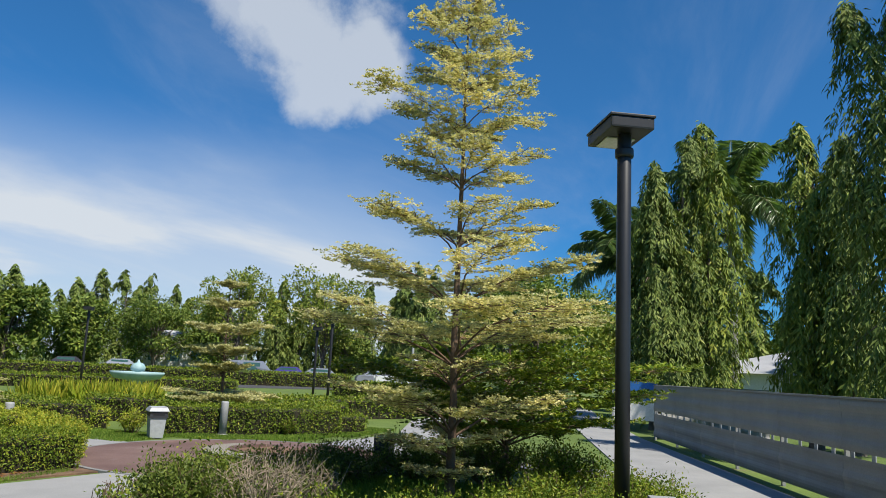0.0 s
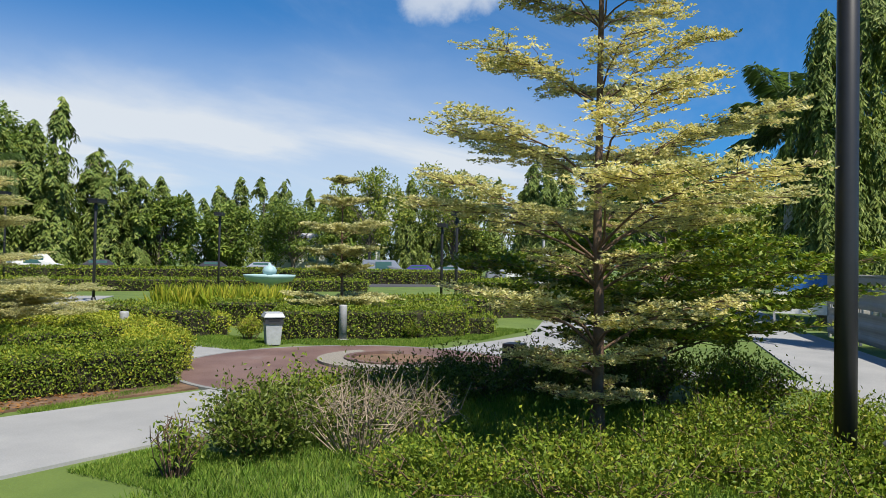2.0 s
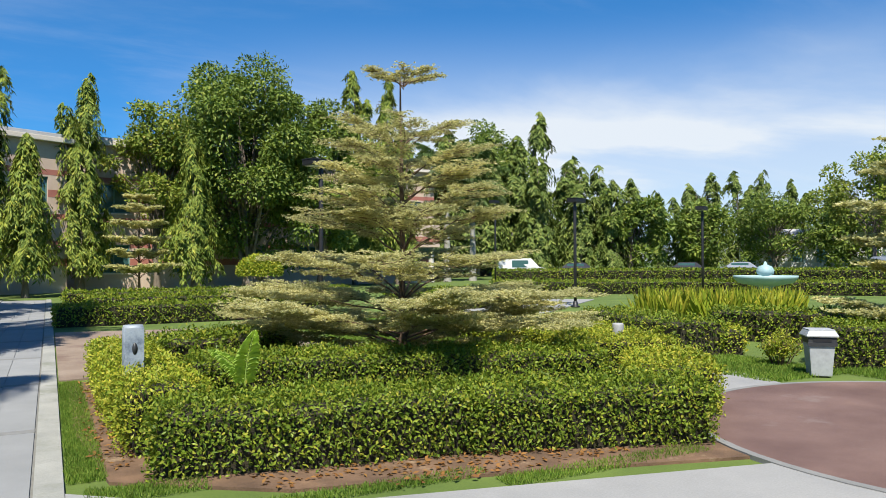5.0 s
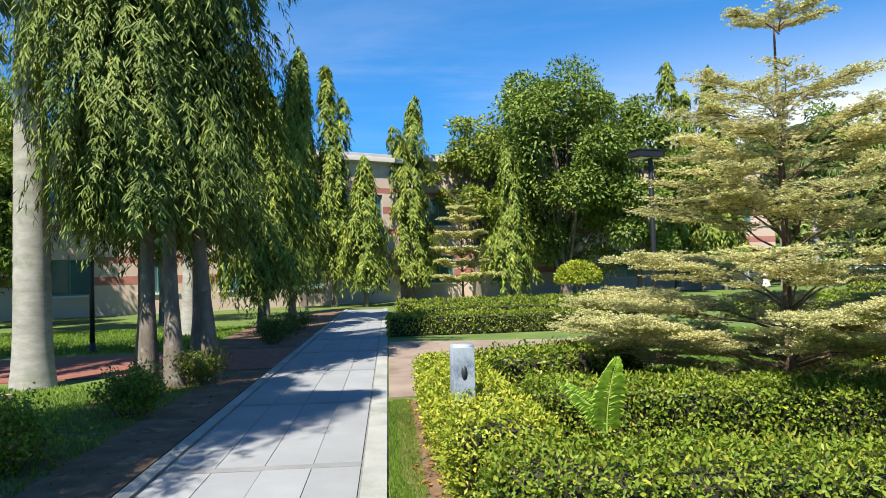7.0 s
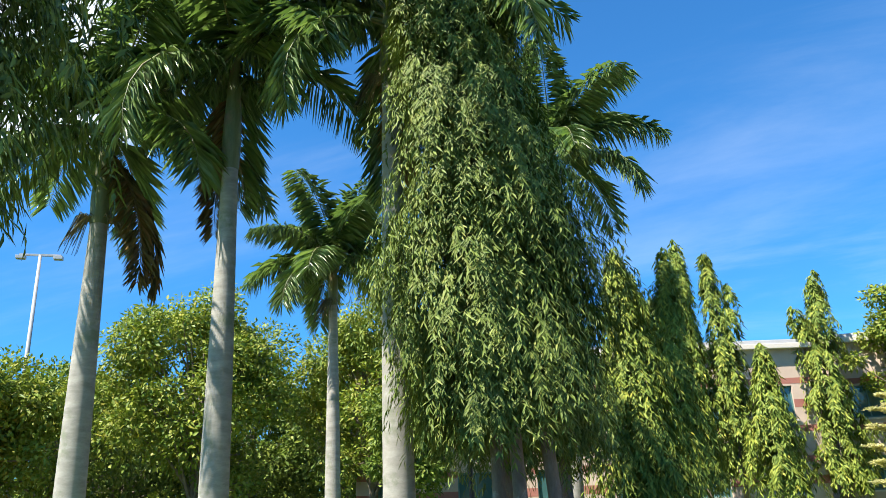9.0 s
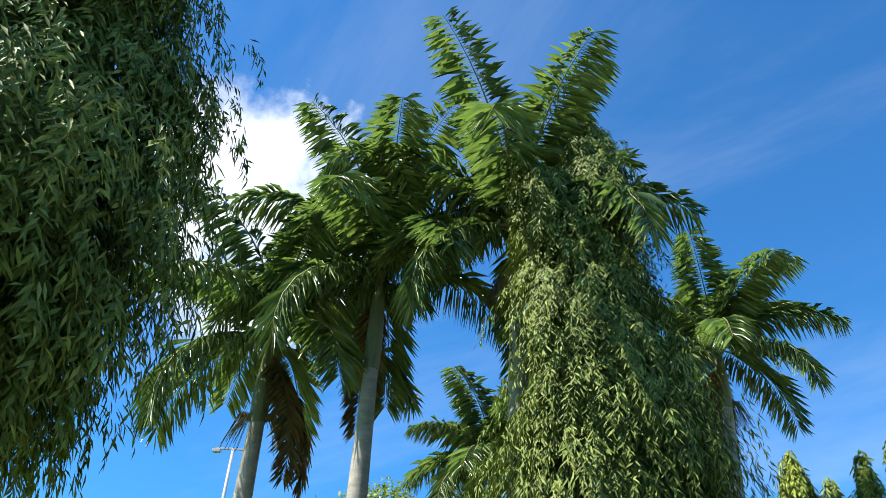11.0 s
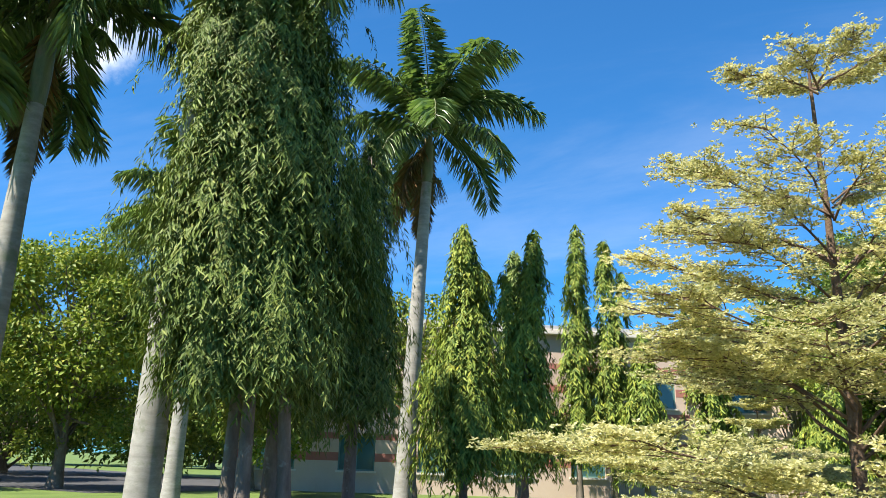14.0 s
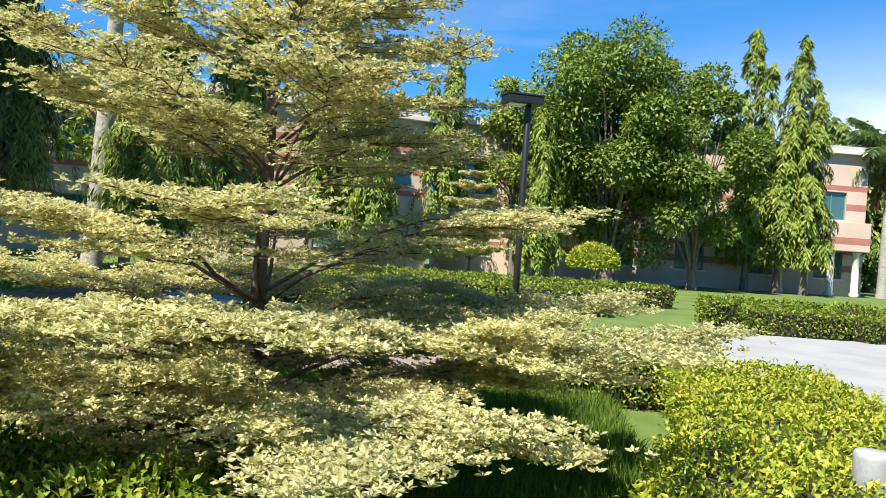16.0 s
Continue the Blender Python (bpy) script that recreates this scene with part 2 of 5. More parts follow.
M_BROAD = leafy("broad_leaf", [(0.080, 0.135, 0.031), (0.159, 0.238, 0.048), (0.257, 0.335, 0.066), (0.107, 0.174, 0.037), (0.335, 0.383, 0.076)], 0.5, 0.45, 0.2)
M_YELLOW = leafy("yellow_broad_leaf", [(0.111, 0.195, 0.032), (0.238, 0.314, 0.053), (0.348, 0.387, 0.070), (0.160, 0.239, 0.035), (0.442, 0.417, 0.088)], 0.5, 0.45, 0.2)
M_FROND = leafy("palm_leaflet", [(0.103, 0.177, 0.065), (0.178, 0.281, 0.100), (0.281, 0.385, 0.155), (0.140, 0.224, 0.080)], 0.8, 0.3, 0.26, spec=0.5)
M_DEAD = leafy("dead_leaflet", [(0.24, 0.11, 0.04), (0.40, 0.21, 0.07), (0.30, 0.14, 0.055)], 0.8, 0.7, 0.2)
M_OLD = leafy("old_leaflet", [(0.15, 0.12, 0.05), (0.30, 0.22, 0.09), (0.20, 0.13, 0.06), (0.34, 0.18, 0.08)], 0.8, 0.7, 0.15)
M_FERN = leafy("fern_leaf", [(0.36, 0.52, 0.10), (0.46, 0.62, 0.15), (0.40, 0.56, 0.12)], 0.8, 0.5, 0.35)
M_BLACK = plain("black_paint", (0.016, 0.016, 0.018), 0.45)
M_GREY = plain("grey_plastic", (0.36, 0.38, 0.40), 0.5)
M_DARK = plain("dark_plastic", (0.03, 0.032, 0.036), 0.5)
M_STEEL = surface("worn_steel_paint", (0.30, 0.31, 0.32), (0.44, 0.45, 0.46), 3, 60, 0.6, relief=0.2, stain=(0.20, 0.20, 0.19), stain_at=0.64)
M_PLATE = surface("blue_plate", (0.22, 0.27, 0.33), (0.38, 0.43, 0.48), 5, 60, 0.5, relief=0.15, stain=(0.10, 0.13, 0.18), stain_at=0.57)
M_WHITE = plain("white_paint", (0.78, 0.78, 0.77), 0.5)
M_LENS = plain("lamp_lens", (0.62, 0.63, 0.60), 0.25)
M_FENCE = surface("galvanised_sheet", (0.25, 0.245, 0.235), (0.34, 0.335, 0.32), 1.2, 40, 0.6, metal=0.1, relief=0.1, stain=(0.34, 0.31, 0.28), stain_at=0.64)
M_WALL = surface("peach_render", (0.56, 0.42, 0.33), (0.66, 0.52, 0.42), 0.6, 50, 0.9, relief=0.1)
M_STRIPE = surface("terracotta_stripe", (0.36, 0.13, 0.10), (0.46, 0.19, 0.15), 0.8, 50, 0.9, relief=0.1)
M_TRIM = plain("cream_trim", (0.66, 0.60, 0.53), 0.8)
M_GLASS = glass("window_glass", (0.05, 0.12, 0.12))
M_TEAL = plain("teal_frame", (0.10, 0.22, 0.21), 0.5)
M_ROOF = surface("roof_sheet", (0.36, 0.37, 0.39), (0.50, 0.51, 0.53), 1.0, 40, 0.55, relief=0.1)
M_AQUA = surface("aqua_basin", (0.28, 0.44, 0.46), (0.42, 0.58, 0.60), 2, 40, 0.6, relief=0.1)
M_CARW = plain("white_car_paint", (0.72, 0.73, 0.74), 0.25)
M_CARS = plain("silver_car_paint", (0.30, 0.32, 0.35), 0.25, 0.3)
M_CARD = plain("dark_car_paint", (0.03, 0.03, 0.035), 0.25)
M_CARB = plain("blue_car_paint", (0.06, 0.05, 0.22), 0.25)
M_TYRE = plain("tyre_rubber", (0.02, 0.02, 0.02), 0.9)
M_BLUE = plain("blue_banner", (0.03, 0.16, 0.48), 0.6)

# ---------------------------------------------------------------- mesh helpers


def part(name, bm, material, parent=None, label=""):
    """One bmesh, or one ready mesh, as one object under its thing."""
    if isinstance(bm, bmesh.types.BMesh):
        me = bpy.data.meshes.new(name)
        bm.to_mesh(me)
        bm.free()
    else:
        me = bm
    if material is not None and not me.materials:
        me.materials.append(material)
    ob = new(name, me)
    if parent is not None:
        ob.parent = parent
    if label:
        ob["label"] = label
    return ob


def empty(name, x=0, y=0, z=0, rz=0, s=1.0):
    ob = new(name)
    ob.empty_display_size = 0.2
    ob.matrix_basis = pose(x, y, z, 0, 0, rz) @ Matrix.Diagonal((s, s, s, 1))
    return ob


def mesh_np(name, verts, faces, smooth=False):
    """A mesh from arrays: verts (n, 3), faces (m, k) all of one size."""
    me = bpy.data.meshes.new(name)
    verts = np.asarray(verts, dtype=np.float32)
    faces = np.asarray(faces, dtype=np.int32)
    m, k = faces.shape
    me.vertices.add(len(verts))
    me.vertices.foreach_set("co", verts.ravel())
    me.loops.add(m * k)
    me.loops.foreach_set("vertex_index", faces.ravel())
    me.polygons.add(m)
    me.polygons.foreach_set("loop_start", np.arange(0, m * k, k, dtype=np.int32))
    me.polygons.foreach_set("loop_total", np.full(m, k, dtype=np.int32))
    if smooth:
        me.polygons.foreach_set("use_smooth", np.ones(m, dtype=bool))
    me.update(calc_edges=True)
    return me


def joined(name, pieces, mats):
    """One mesh out of (verts, triangles, material number) pieces."""
    vs, fs, ms, k = [], [], [], 0
    for v, f, m in pieces:
        vs.append(v)
        fs.append(f + k)
        ms.append(np.full(len(f), m, dtype=np.int32))
        k += len(v)
    me = mesh_np(name, np.concatenate(vs), np.concatenate(fs))
    me.polygons.foreach_set("material_index", np.concatenate(ms))
    for m in mats:
        me.materials.append(m)
    return me


def unit(v):
    return v / np.maximum(np.linalg.norm(v, axis=-1, keepdims=True), 1e-9)


def leaf_mesh(name, c, d, length, width, rng, fold=0.25, face=None, loose=0.35):
    """Folded leaves: base at c, along d, random roll (or facing near `face`)."""
    n = len(c)
    d = unit(d)
    side = np.cross(d, rng.normal(size=(n, 3)) if face is None else face + rng.normal(scale=loose, size=(n, 3)))
    side = unit(side)
    up = np.cross(side, d)
    length = (np.asarray(length) * rng.uniform(0.7, 1.25, n))[:, None]
    width = (np.asarray(width) * rng.uniform(0.7, 1.25, n))[:, None] / 2
    mid = c + d * length * 0.45
    v = np.stack([c, mid + side * width + up * width * fold, c + d * length - up * length * 0.08, mid - side * width + up * width * fold], 1).reshape(-1, 3)
    i = np.arange(n)[:, None] * 4
    f = np.concatenate([i + [[0, 1, 2]], i + [[0, 2, 3]]], 0)
    return mesh_np(name, v, f)


class Tubes:
    """Tapered round limbs gathered into one mesh."""

    def __init__(self, sides=6):
        self.v, self.f, self.n, self.sides = [], [], 0, sides

    def add(self, pts, radii):
        pts = np.asarray(pts, dtype=float)
        k, s = len(pts), self.sides
        tan = np.gradient(pts, axis=0)
        tan = unit(tan)
        ref = np.where(np.abs(tan[:, 2:3]) > 0.9, [[1.0, 0, 0]], [[0, 0, 1.0]])
        a = unit(np.cross(tan, ref))
        b = np.cross(tan, a)
        ang = np.arange(s) * 2 * np.pi / s
        ring = a[:, None] * np.cos(ang)[None, :, None] + b[:, None] * np.sin(ang)[None, :, None]
        v = pts[:, None] + ring * np.asarray(radii)[:, None, None]
        self.v.append(v.reshape(-1, 3))
        i = np.arange(k - 1)[:, None] * s + np.arange(s)[None]
        j = np.arange(k - 1)[:, None] * s + (np.arange(s)[None] + 1) % s
        self.f.append(np.stack([i, j, j + s, i + s], -1).reshape(-1, 4) + self.n)
        self.n += k * s

    def triangles(self):
        q = np.concatenate(self.f)
        return np.concatenate(self.v), np.concatenate([q[:, [0, 1, 2]], q[:, [0, 2, 3]]])

    def mesh(self, name):
        return mesh_np(name, np.concatenate(self.v), np.concatenate(self.f), True)


def box(bm, x0, y0, z0, x1, y1, z1, bevel=0.0):
    r = bmesh.ops.create_cube(bm, size=1, matrix=Matrix.LocRotScale(((x0 + x1) / 2, (y0 + y1) / 2, (z0 + z1) / 2), None, (x1 - x0, y1 - y0, z1 - z0)))
    if bevel:
        edges = {e for v in r["verts"] for e in v.link_edges}
        bmesh.ops.bevel(bm, geom=list(edges), offset=bevel, segments=2, affect="EDGES", profile=0.7)
    return bm


def boxed(*a, bevel=0.0):
    return box(bmesh.new(), *a, bevel=bevel)


def cyl(bm, x, y, z0, z1, r0, r1=None, seg=20, m=None):
    mat = (m or Matrix()) @ Matrix.Translation((x, y, (z0 + z1) / 2))
    bmesh.ops.create_cone(bm, cap_ends=True, segments=seg, radius1=r0, radius2=r0 if r1 is None else r1, depth=z1 - z0, matrix=mat)
    return bm


def lathe(profile, seg=24):
    """A turned shape from (radius, height) pairs."""
    bm = bmesh.new()
    rings = [[bm.verts.new((r * math.cos(2 * math.pi * i / seg), r * math.sin(2 * math.pi * i / seg), z)) for i in range(seg)] for r, z in profile]
    for a, b in zip(rings, rings[1:]):
        for i in range(seg):
            bm.faces.new((a[i], a[(i + 1) % seg], b[(i + 1) % seg], b[i]))
    bm.faces.new(rings[-1])
    bm.faces.new(rings[0][::-1])
    for f in bm.faces:
        f.smooth = True
    return bm


def slab_poly(pts, z0, z1, bevel=0.0):
    """A flat slab with the plan outline pts."""
    bm = bmesh.new()
    f = bm.faces.new([bm.verts.new((x, y, z0)) for x, y in pts])
    if f.normal.z < 0:
        f.normal_flip()
    r = bmesh.ops.extrude_face_region(bm, geom=[f])
    for v in r["geom"]:
        if isinstance(v, bmesh.types.BMVert):
            v.co.z = z1
    bmesh.ops.recalc_face_normals(bm, faces=bm.faces)
    return bm
# ---------------------------------------------------------------- plan
TREE_B = (3.52, 6.27)
FAR_AT = [  # x, y, height, girth
    (87.5, 72.0, 14.6, 1.25),
    (82.7, 73.2, 14.1, 1.25),
    (78.0, 70.9, 11.5, 1.25),
    (50.9, 70.9, 19.5, 1.12),
    (47.3, 68.5, 14.2, 1.50),
    (43.8, 70.9, 14.9, 1.62),
    (40.3, 67.3, 14.9, 1.62),
    (54.4, 68.5, 14.2, 1.50),
    (58.0, 67.3, 12.9, 1.50),
    (36.7, 66.1, 15.6, 1.62),
    (61.5, 66.1, 11.5, 1.38),
    (70.9, 70.9, 10.9, 1.25),
    (73.3, 68.5, 11.7, 1.25),
    (88.6, 47.3, 11.5, 1.12),
    (92.2, 44.9, 12.7, 1.00),
    (85.1, 35.5, 10.9, 1.12),
    (70.9, 21.3, 12.7, 1.12),
    (74.5, 18.9, 13.3, 1.12),
    (78.0, 16.6, 12.1, 1.12),
    (40.3, -8.2, 10.3, 1.50),
    (43.8, -10.6, 10.3, 1.50),
    (36.7, -5.4, 8.6, 1.50),
    (16.1, 52.0, 10.9, 1.50),
    (29.6, 61.4, 12.9, 1.50),
    (33.2, 63.8, 12.9, 1.50),
    (30.0, 66.0, 14.0, 1.30),
    (34.0, 70.0, 14.0, 1.40),
    (48.0, 66.0, 13.0, 1.40),
    (44.0, 70.0, 15.0, 1.30),
    (54.0, 66.0, 12.5, 1.40),
    (57.0, 64.0, 11.0, 1.30),
    (26.0, 62.0, 13.0, 1.40),
    (80.0, 62.0, 13.0, 1.10),
    (92.0, 66.0, 13.0, 1.10),
    (84.0, 44.0, 13.0, 1.00),
    (80.0, 36.0, 12.0, 1.00),
    (86.0, 32.0, 13.0, 1.10),
    (66.0, 18.0, 12.5, 1.00),
    (76.0, 24.0, 12.0, 1.00),
    (70.0, 10.0, 12.0, 1.10),
    (74.0, 6.0, 12.5, 1.10),
    (90.0, 52.0, 12.5, 1.10),
]
BELT_AT = [(deg, 84 + (k * 37) % 26, 6.5 + 0.5 * ((k * 53) % 6)) for k, deg in enumerate(range(-112, 120, 5))]  # bearing, distance, height
BROAD_AT = [
    (10.2, 43.3, 14.0, 4.7, 0.6, 61, 46000, 0.27, M_BROAD, "large dense round-crowned evergreen tree", 0.3, 64),
    (14.5, 42.2, 11.5, 3.0, 0.7, 62, 18000, 0.27, M_BROAD, "dense evergreen tree beside a larger one", 0.22, 34),
    (5, 44.5, 10.8, 2.53, 1.5, 63, 10000, 0.26, M_YELLOW, "light green airy tree by the building", 0.16, 44),
    (-19.4, 31.8, 10.7, 3.68, 2.4, 64, 30000, 0.24, M_YELLOW, "yellow-green spreading tree by the car park", 0.22, 100),
    (-24.6, 25.5, 10.6, 3.9, 2.2, 65, 36000, 0.24, M_YELLOW, "yellow-green spreading tree by the car park", 0.24, 110),
    (-15.4, 28, 6.6, 1.9, 1.6, 66, 10000, 0.24, M_BROAD, "dark evergreen tree before the building", 0.18, 40),
    (-9.1, 27.8, 8.4, 2.3, 2.4, 67, 4500, 0.22, M_YELLOW, "slender airy tree before the building", 0.14, 40),
    (-29.8, 17.5, 7.6, 4.2, 2, 68, 26000, 0.26, M_YELLOW, "leafy spreading tree by the car park", 0.24, 90),
    (-36.0, 27.5, 8.6, 4.6, 2, 78, 20000, 0.3, M_BROAD, "dark spreading tree by the car park", 0.24, 80),
    (-42.0, 18.0, 8.0, 5.0, 2, 79, 18000, 0.34, M_BROAD, "dark spreading tree by the car park", 0.24, 80),
    (-44.0, 38.0, 9.0, 6.5, 0.5, 84, 16000, 0.4, M_BROAD, "dense dark tree beyond the car park", 0.3, 80),
    (-37.5, 44.0, 11.0, 6.5, 0.5, 85, 16000, 0.4, M_BROAD, "dense dark tree beyond the car park", 0.3, 80),
    (-30.5, 47.0, 10.0, 5.5, 0.5, 86, 14000, 0.4, M_BROAD, "dense dark tree beyond the car park", 0.3, 70),
    (45, 74.4, 17.6, 6.32, 2, 69, 14000, 0.5, M_BROAD, "large dark tree behind a row of mast trees", 0.4, 60),
    (75.7, 56.7, 8.4, 5.17, 2, 70, 9000, 0.4, M_BROAD, "spreading tree by the parked cars", 0.3, 40),
    (82.7, 54.3, 10.1, 3.45, 2.5, 71, 5000, 0.4, M_YELLOW, "airy thin-leaved tree by the parked cars", 0.2, 36),
    (73.3, 31.9, 12.4, 4.6, 3, 72, 6000, 0.4, M_YELLOW, "airy thin-leaved tree by the parked cars", 0.2, 40),
    (68.6, 40.2, 11.8, 4.02, 3, 73, 6000, 0.4, M_YELLOW, "airy thin-leaved tree by the parked cars", 0.2, 40),
    (54.4, 3.6, 9.5, 5.75, 2.5, 74, 11000, 0.36, M_BROAD, "spreading tree beyond the lawn", 0.3, 50),
    (47.3, -4.7, 6.0, 5.2, 1, 75, 12000, 0.34, M_YELLOW, "broad light green tree beyond the lawn", 0.3, 50),
    (29.0, -13.5, 5.5, 1.9, 2, 77, 7000, 0.26, M_BROAD, "small dark tree behind the fence", 0.16, 30),
]
HEDGES_AT = [  # plan points, width, height, leaves a square metre, leaf length, leaves, foot
    ([(0.05, 3.25), (0.9, 3.05), (2.45, 2.78), (4.45, 2.1)], 0.75, 0.50, 3000, 0.042, M_HEDGE, 0.0),
    ([(0.16, 3.75), (0.1, 5.8), (0.1, 8.1)], 0.66, 0.56, 2600, 0.042, M_HEDGE_Y, 0.0),
    ([(0.62, 5.25), (2.4, 4.75), (4.75, 3.9)], 0.75, 0.60, 2800, 0.043, M_HEDGE, 0.0),
    ([(4.95, 2.75), (5.9, 3.95)], 0.85, 0.5, 2400, 0.043, M_HEDGE_Y, 0.0),
    ([(6.3, 5.0), (7.1, 7.4), (7.3, 9.6)], 1.5, 0.5, 2200, 0.045, M_HEDGE_Y, 0.0),
    ([(5.4, 9.9), (6.6, 10.1)], 1.0, 0.55, 1100, 0.055, M_HEDGE, 0.0),
    ([(0.5, 7.3), (1.4, 7.5), (2.3, 8.3)], 0.9, 0.62, 1300, 0.055, M_HEDGE, 0.0),
    ([(9.75, 4.55), (10.6, 3.5), (11.6, 2.3), (12.7, 1.75)], 0.9, 0.62, 1200, 0.055, M_HEDGE, 0.0),
    ([(8.9, 6.1), (9.2, 7.6), (9.7, 9.6)], 0.9, 0.58, 700, 0.06, M_HEDGE, 0.0),
    ([(8.75, 7.0), (9.9, 6.2)], 0.7, 0.42, 900, 0.055, M_HEDGE_Y, 0.0),
    ([(11.6, 8.2), (13.6, 5.0), (15.0, 2.4)], 1.0, 0.6, 500, 0.075, M_HEDGE, 0.0),
    ([(13.1, 1.7), (13.5, 1.2)], 0.7, 0.42, 900, 0.055, M_HEDGE, 0.0),
    ([(-0.55, 18.4), (1.6, 18.4), (4.6, 18.6)], 0.8, 0.5, 600, 0.075, M_HEDGE, 0.0),
    ([(0.3, 20.6), (3.0, 20.8), (7.4, 21.0)], 1.0, 0.62, 400, 0.09, M_HEDGE, 0.0),
    ([(-0.2, 25.0), (4.0, 25.4), (10.0, 26.0)], 1.0, 0.62, 300, 0.1, M_HEDGE, 0.0),
    ([(10.4, 19.2), (12.3, 19.3)], 1.0, 0.55, 500, 0.08, M_HEDGE, 0.0),
    ([(9.8, 20.8), (14.0, 20.9)], 1.2, 0.62, 400, 0.09, M_HEDGE, 0.0),
    ([(12.6, 18.9), (14.6, 20.2)], 0.9, 0.5, 400, 0.08, M_HEDGE, 0.0),
    ([(19, 29), (26, 24.5), (33, 17.5)], 1.4, 0.6, 200, 0.12, M_HEDGE, 0.0),
    ([(26, 40), (40, 32), (52, 19)], 1.8, 1.0, 120, 0.16, M_HEDGE, 0.0),
    ([(22.5, 5.6), (27, 5.9)], 1.5, 1.0, 300, 0.1, M_HEDGE, 0.0),
    ([(16, 5.4), (20.5, 2.6)], 1.2, 0.62, 300, 0.1, M_HEDGE, 0.0),
    ([(20.5, 3.6), (30, -1.2)], 1.3, 0.8, 300, 0.1, M_HEDGE, 0.0),
]
SHRUBS_AT = [  # x, y, radius, height, leaves, leaf length, leaves, label, dry stems
    (2.3, -1.5, 0.7, 0.48, 8500, 0.05, "s", "dark green shrub with dry twigs beside the path", 6),
    (3.2, -1.1, 0.7, 0.36, 8500, 0.05, "h", "green shrub beside the path"),
    (2.7, -2.2, 0.7, 0.58, 900, 0.045, "s", "half-bare shrub of pale dry twigs", 60),
    (3.4, -2.3, 0.6, 0.5, 900, 0.045, "s", "half-bare shrub of pale dry twigs", 34),
    (4.2, -1.25, 0.75, 0.32, 8000, 0.05, "s", "dark green shrub in the shade of a tree", 8),
    (5.1, -1.5, 0.8, 0.33, 8000, 0.05, "s", "dark green shrub in the shade of a tree", 8),
    (6.0, -1.8, 0.8, 0.34, 6500, 0.05, "s", "dark green shrub in the shade of a tree", 8),
    (6.5, -2.8, 0.8, 0.42, 6500, 0.05, "s", "green shrub with bare stems behind the tree", 14),
    (6.6, -3.9, 0.8, 0.62, 6500, 0.05, "s", "green shrub with bare stems behind the tree", 14),
    (6.6, -5.0, 0.8, 0.60, 6500, 0.05, "h", "green shrub with bare stems behind the tree", 10),
    (1.3, -1.45, 0.26, 0.42, 420, 0.05, "h", "small seedling shrub at the path's edge"),
    (3.4, -6.1, 0.7, 0.36, 5600, 0.045, "h", "low green groundcover shrub round the lamp post"),
    (4.4, -6.2, 0.7, 0.36, 5600, 0.045, "h", "low green groundcover shrub round the lamp post"),
    (2.4, -5.9, 0.6, 0.30, 4600, 0.045, "h", "low green groundcover shrub round the lamp post"),
    (5.4, -6.1, 0.7, 0.34, 5600, 0.045, "h", "low green groundcover shrub round the lamp post"),
    (2.0, -3.4, 0.7, 0.28, 5200, 0.045, "h", "low green groundcover among the shrubs"),
    (2.9, -4.0, 0.7, 0.26, 5200, 0.045, "h", "low green groundcover among the shrubs"),
    (2.2, -4.6, 0.7, 0.28, 5200, 0.045, "h", "low green groundcover among the shrubs"),
    (3.4, -4.9, 0.7, 0.26, 5200, 0.045, "h", "low green groundcover among the shrubs"),
    (4.7, -4.9, 0.7, 0.28, 5200, 0.045, "h", "low green groundcover among the shrubs"),
    (-3.6, 7.9, 0.45, 0.55, 4200, 0.05, "h", "small rounded shrub on bare soil"),
    (-3.9, 5.5, 0.62, 0.55, 6500, 0.05, "h", "small rounded green shrub on the lawn"),
    (-3.5, 10.5, 0.5, 0.5, 3400, 0.05, "s", "small dark shrub under a mast tree"),
    (-3.4, 17.0, 0.6, 0.55, 2600, 0.06, "s", "small dark shrub beside the footpath"),
    (-3.4, 18.6, 0.6, 0.55, 2600, 0.06, "s", "small dark shrub beside the footpath"),
    (-3.3, 21.5, 0.6, 0.5, 2400, 0.06, "s", "small dark shrub beside the footpath"),
    (9.1, 4.75, 0.30, 0.48, 2400, 0.05, "y", "small clipped round bush beside the litter bin"),
    (11.3, 2.15, 0.3, 0.4, 1800, 0.05, "h", "small clipped round bush before the hedge"),
]
# ---------------------------------------------------------------- ground and paths
ground_bm = bmesh.new()
bmesh.ops.create_grid(ground_bm, x_segments=2, y_segments=2, size=900)
ground = tagged(part("ground", ground_bm, M_GRASS), "mown green lawn reaching to the horizon", "lawn", kind="structure")
ground.location.z = -0.03


def paved(name, pts, z, mat, label, category):
    return tagged(part(name, slab_poly(pts, -0.06, z), mat), label, category, kind="structure")


MAIN_L, MAIN_R = -2.45, -0.82
main_path = paved("path_main", [(MAIN_L - 0.16, -14), (MAIN_R + 0.2, -14), (MAIN_R + 0.2, 34), (MAIN_L - 0.16, 34)], -0.012, M_JOINT, "straight footpath of pale grey concrete slabs", "footpath")
branch_path = paved("path_branch", [(MAIN_R + 0.2, -0.2), (1.3, -0.45), (2.9, -0.7), (4.9, -0.4), (4.7, 1.0), (3.4, 1.3), (2.4, 1.53), (1.2, 1.8), (0.2, 2.2), (MAIN_R + 0.2, 2.9)], 0.0, M_PALE, "short pale concrete path leading to the round plaza", "footpath")


